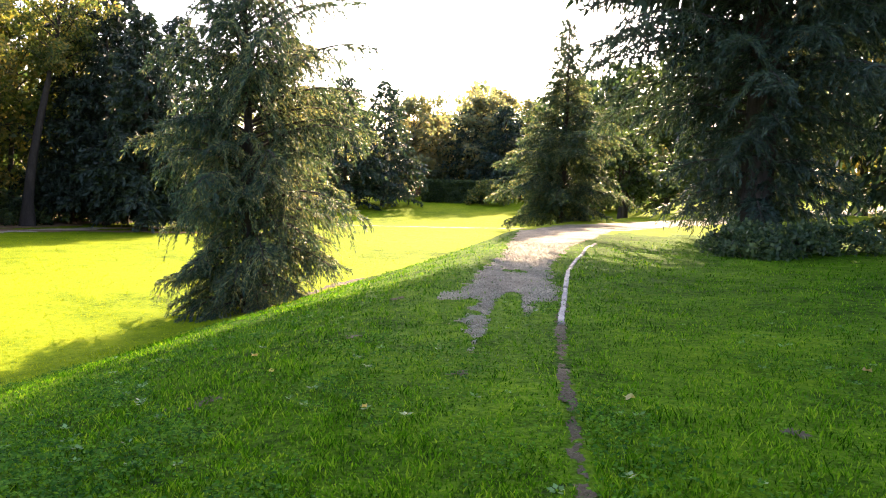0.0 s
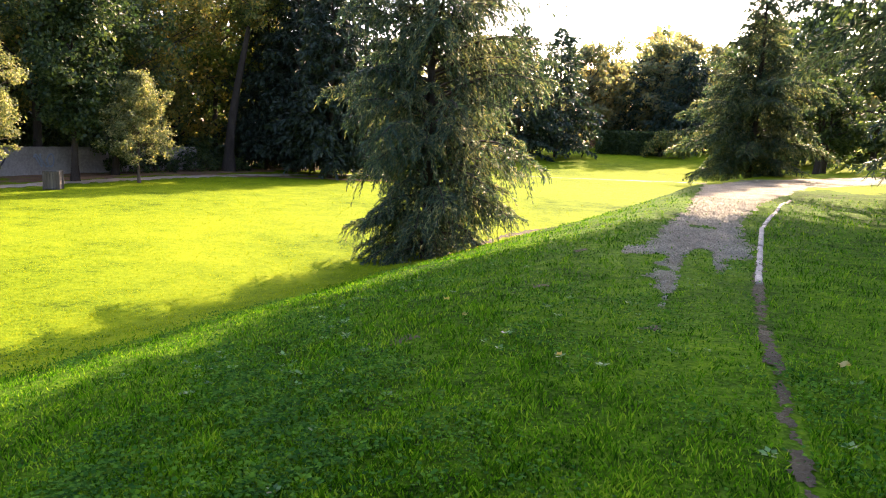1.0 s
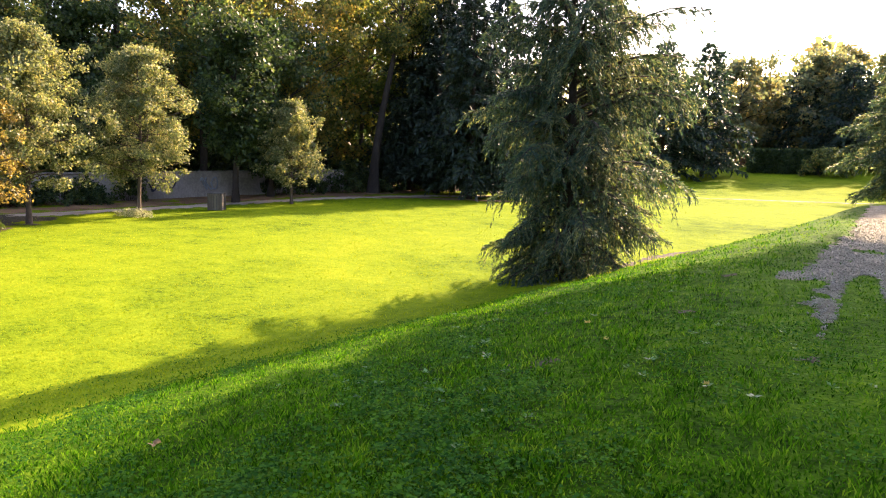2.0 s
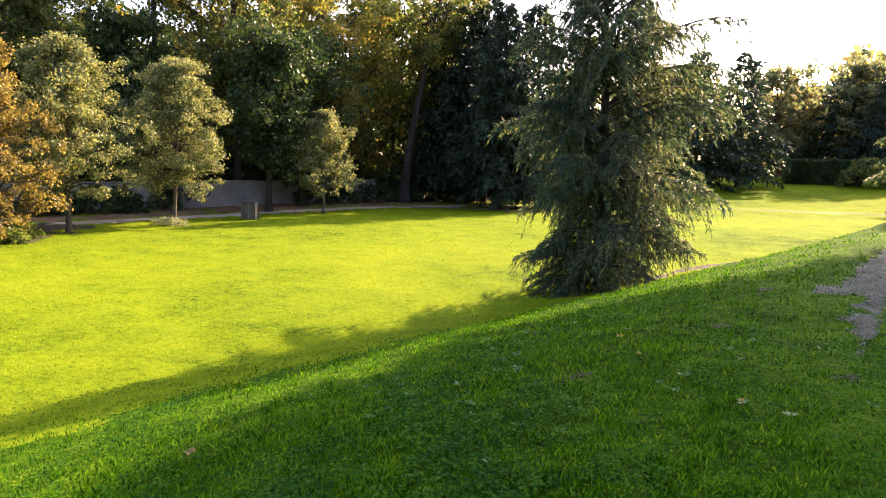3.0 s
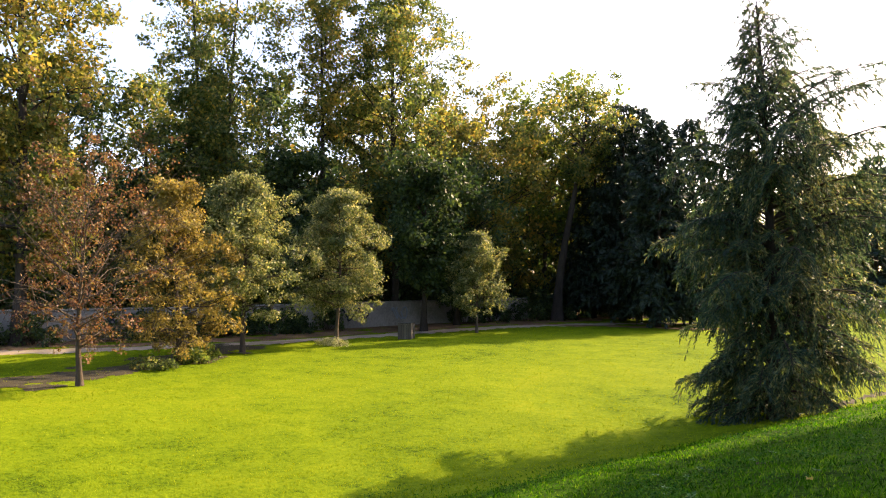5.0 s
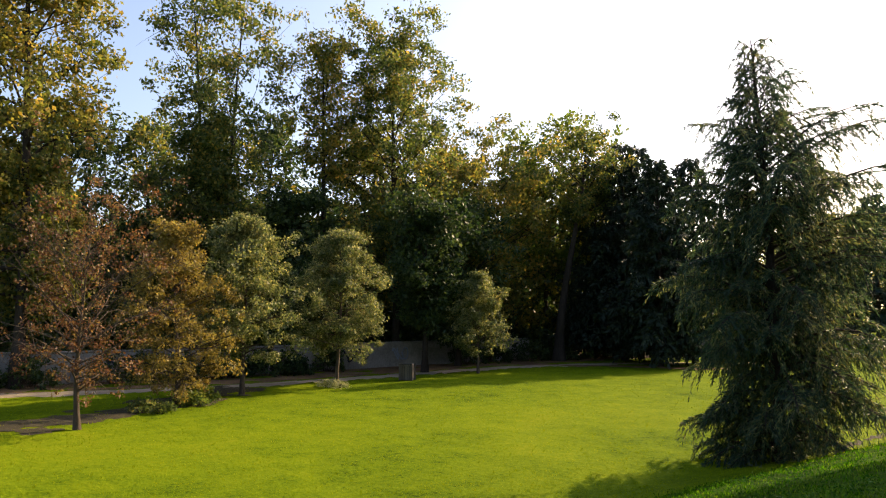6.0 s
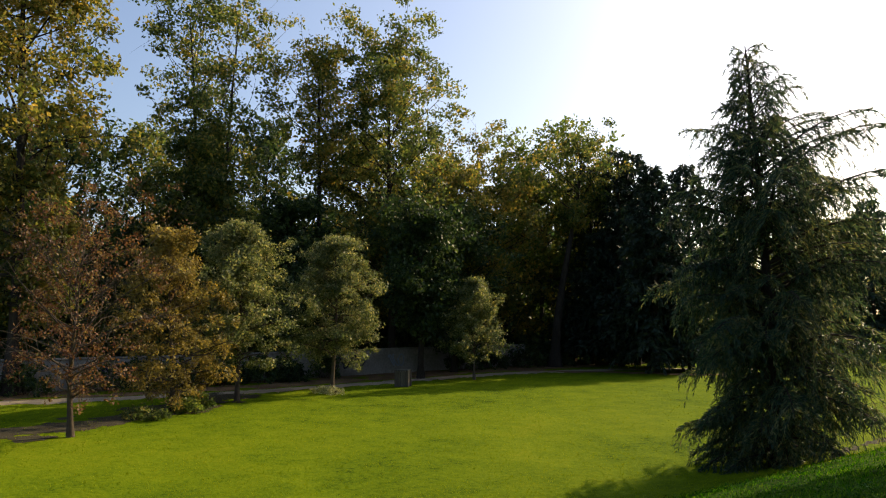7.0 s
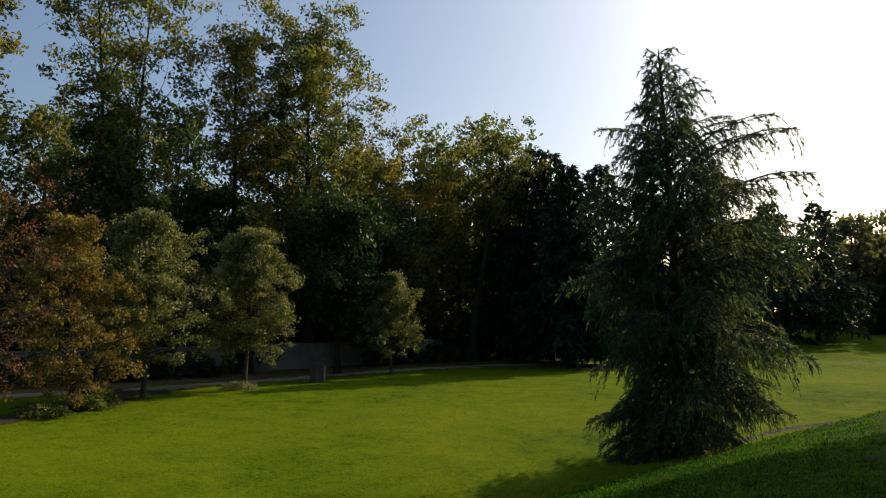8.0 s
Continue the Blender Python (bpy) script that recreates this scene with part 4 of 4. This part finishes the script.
def blades(name, count, az0, az1, d0, d1, h, w, material, label, seed, power=1.0, lawn=False):
    """Grass blades, each one bent triangle pair, taller in tufts."""
    rng = np.random.default_rng(seed)
    x, y, d = scatter(rng, count, az0, az1, d0, d1, power)
    g = gravel_mask(x, y)
    worn = (x > np.interp(y, [2, 9, 30], [0.0, 0.2, 3]) + rng.normal(0, 0.35, count)) & (x < np.interp(y, KERB_Y, KERB_X) + rng.normal(-0.1, 0.1, count))
    keep = (g < np.where(rng.uniform(0, 1, count) < 0.38, rng.uniform(0.0, 0.6, count), rng.uniform(-0.04, 0.12, count))) & (np.abs(x - np.interp(y, KERB_Y, KERB_X)) > np.where(y < 7.5, 0.055, np.where(y < 19, 0.034, -1))) & ~(worn & (rng.uniform(0, 1, count) < 0.25))
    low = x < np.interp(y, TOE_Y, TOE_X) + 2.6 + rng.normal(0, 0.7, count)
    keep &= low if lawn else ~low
    keep &= rng.uniform(0, 1, count) < np.clip((d1 - d) / (0.6 * d1), 0, 1) ** 0.7
    x, y, d, worn = x[keep], y[keep], d[keep], worn[keep]
    n = len(x)
    tuft = 0.32 + 1.0 * np.clip(0.5 + 0.6 * wobble(x, y, 0.22), 0, 1) ** 2.0 + 0.35 * np.clip(0.5 + 0.5 * wobble(x, y, 0.9), 0, 1) + 0.15 * wobble(x + 9, y, 2.3)
    hh = h * tuft * rng.uniform(0.5, 1.3, n) * np.where(worn, 0.7, 1.0)
    grow = np.maximum(1.0, d / 7.0)
    ww = 1.15 * w * grow * rng.uniform(0.7, 1.3, n)
    a = rng.uniform(0, 2 * np.pi, n)
    side = np.stack([np.cos(a), np.sin(a), 0 * a], 1)
    b = rng.uniform(0, 2 * np.pi, n)
    lean = np.stack([np.cos(b), np.sin(b), 0 * b], 1) * (hh * rng.uniform(0.2, 0.9, n))[:, None]
    base = np.stack([x, y, ground_z(x, y) - 0.004], 1)
    up = np.array([0, 0, 1.0])
    mid = base + lean * 0.3 + up * (hh * 0.5)[:, None]
    v = np.stack([base, mid + side * ww[:, None] * 0.5, base + lean + up * hh[:, None], mid - side * ww[:, None] * 0.5], 1)
    f = np.arange(4 * n).reshape(-1, 4)
    return tagged(new(name, mesh_from(name, v.reshape(-1, 3), f, material)), label, "grass", kind="stuff")


blades("grass", 330000, -76, 46, 0.8, 24, 0.046, 0.0080, M["blade"], "short green grass blades tinted for shade on the terrace and bank", 81)
blades("grass", 9000, -180, 180, 0.08, 1.6, 0.046, 0.008, M["blade"], "short shade-tinted green grass blades on the terrace", 84, 0.4)
blades("lawn_grass", 70000, -72, -10, 8, 45, 0.035, 0.008, M["blade_lawn"], "mown lawn grass blades tinted for sunlight", 82, 0.8, lawn=True)

rng = np.random.default_rng(83)
cx, cy, cd = scatter(rng, 330000, -72, 42, 2.0, 12)
patchy = wobble(cx, cy, 1.3) + 0.5 * wobble(cx + 5, cy, 0.4) - 0.25 * (np.abs(cx + 1.6) > 2.2) - 0.5 * ((cx > 0) & (cx < 1))
keep = (patchy + rng.normal(0, 0.45, len(cx)) > 0.42) & (gravel_mask(cx, cy) < 0)
cx, cy = cx[keep], cy[keep]
n = len(cx)
cpos = np.stack([cx, cy, ground_z(cx, cy) + (0.025 + 0.055 * np.clip(0.5 + 0.6 * wobble(cx, cy, 0.12), 0, 1)) * rng.uniform(0.5, 1.1, n)], 1)
cn = unit(rng.normal(0, 0.5, (n, 3)) + np.array([0, 0, 1.0]))
a = rng.uniform(0, 2 * np.pi, n)
cdir = unit(np.stack([np.cos(a), np.sin(a), rng.uniform(-0.2, 0.3, n)], 1))
cl = rng.uniform(0.011, 0.030, n) * np.maximum(1.0, np.hypot(cx, cy) / 11.0)
tagged(new("clover", mesh_from("clover", *kites(cpos, cdir, cn, cl, cl * 0.85), M["clover"])), "low clover and broad-leaved weeds in the grass", "weeds", kind="stuff")


rng = np.random.default_rng(91)
wx, wy = rng.uniform(-3.6, 4.5, 420), rng.uniform(1.8, 9.5, 420)
keep = (wobble(wx, wy, 1.3) + 0.4 * (np.hypot(wx + 1.3, wy - 5.2) < 1.6) + rng.normal(0, 0.3, 420) > 0.35) & (gravel_mask(wx, wy) < -0.05) & (np.abs(wx - np.interp(wy, KERB_Y, KERB_X)) > 0.12)
wx, wy = np.repeat(wx[keep], 6), np.repeat(wy[keep], 6)
n = len(wx)
a = np.tile(np.arange(6) * 1.05, n // 6) + rng.uniform(-0.3, 0.3, n) + np.repeat(rng.uniform(0, 6, n // 6), 6)
wl = rng.uniform(0.018, 0.038, n) * np.repeat(rng.uniform(0.6, 1.3, n // 6), 6)
wd = unit(np.stack([np.cos(a), np.sin(a), rng.uniform(0.1, 0.6, n)], 1))
wn_up = unit(rng.normal(0, 0.25, (n, 3)) + np.array([0, 0, 1.0]))
wp = np.stack([wx, wy, ground_z(wx, wy) + 0.035], 1) + wd * 0.01
tagged(new("weeds", mesh_from("weeds", *kites(wp, wd, wn_up, wl, wl * 0.7), M["weed"])), "rosettes of broad glossy weed leaves in the shaded grass", "weeds", kind="stuff")


def fallen_leaf(x, y, size, material, label, seed):
    rng = np.random.default_rng(seed)
    bm = bmesh.new()
    pts = []
    for k in range(14):
        t = 2 * math.pi * k / 14
        r = size * (0.62 + 0.38 * abs(math.cos(2.5 * t))) * rng.uniform(0.85, 1.1)
        pts.append(bm.verts.new((r * math.cos(t), 0.75 * r * math.sin(t), 0.012 * math.sin(3 * t) + 0.01)))
    centre = bm.verts.new((0, 0, 0.0))
    for k in range(14):
        bm.faces.new((pts[k], pts[(k + 1) % 14], centre))
    root = thing("fallen_leaf", x, y, gz(x, y) + 0.05, label, "leaf", "fallen leaves", rz=float(rng.uniform(0, 360)))
    part("blade", bm, material, root)


for k, (lx, ly, sz, mt, lab) in enumerate([(1.44, 4.83, 0.055, "leaf_orange", "single orange fallen leaf lying on the grass"), (-1.23, 6.21, 0.028, "leaf_orange", "dry orange fallen leaf on the grassy bank"),
                                          (-0.95, 5.55, 0.024, "leaf_orange", "dry orange fallen leaf on the grassy bank"), (-3.2, 3.4, 0.05, "leaf_red", "brown fallen leaf in the shaded grass"),
                                          (-0.2, 4.6, 0.020, "leaf_orange", "small dry orange fallen leaf on the grass"), (3.4, 5.6, 0.045, "leaf_red", "brown fallen leaf in the shaded grass")]):
    fallen_leaf(lx, ly, sz, M[mt], lab, 400 + k)
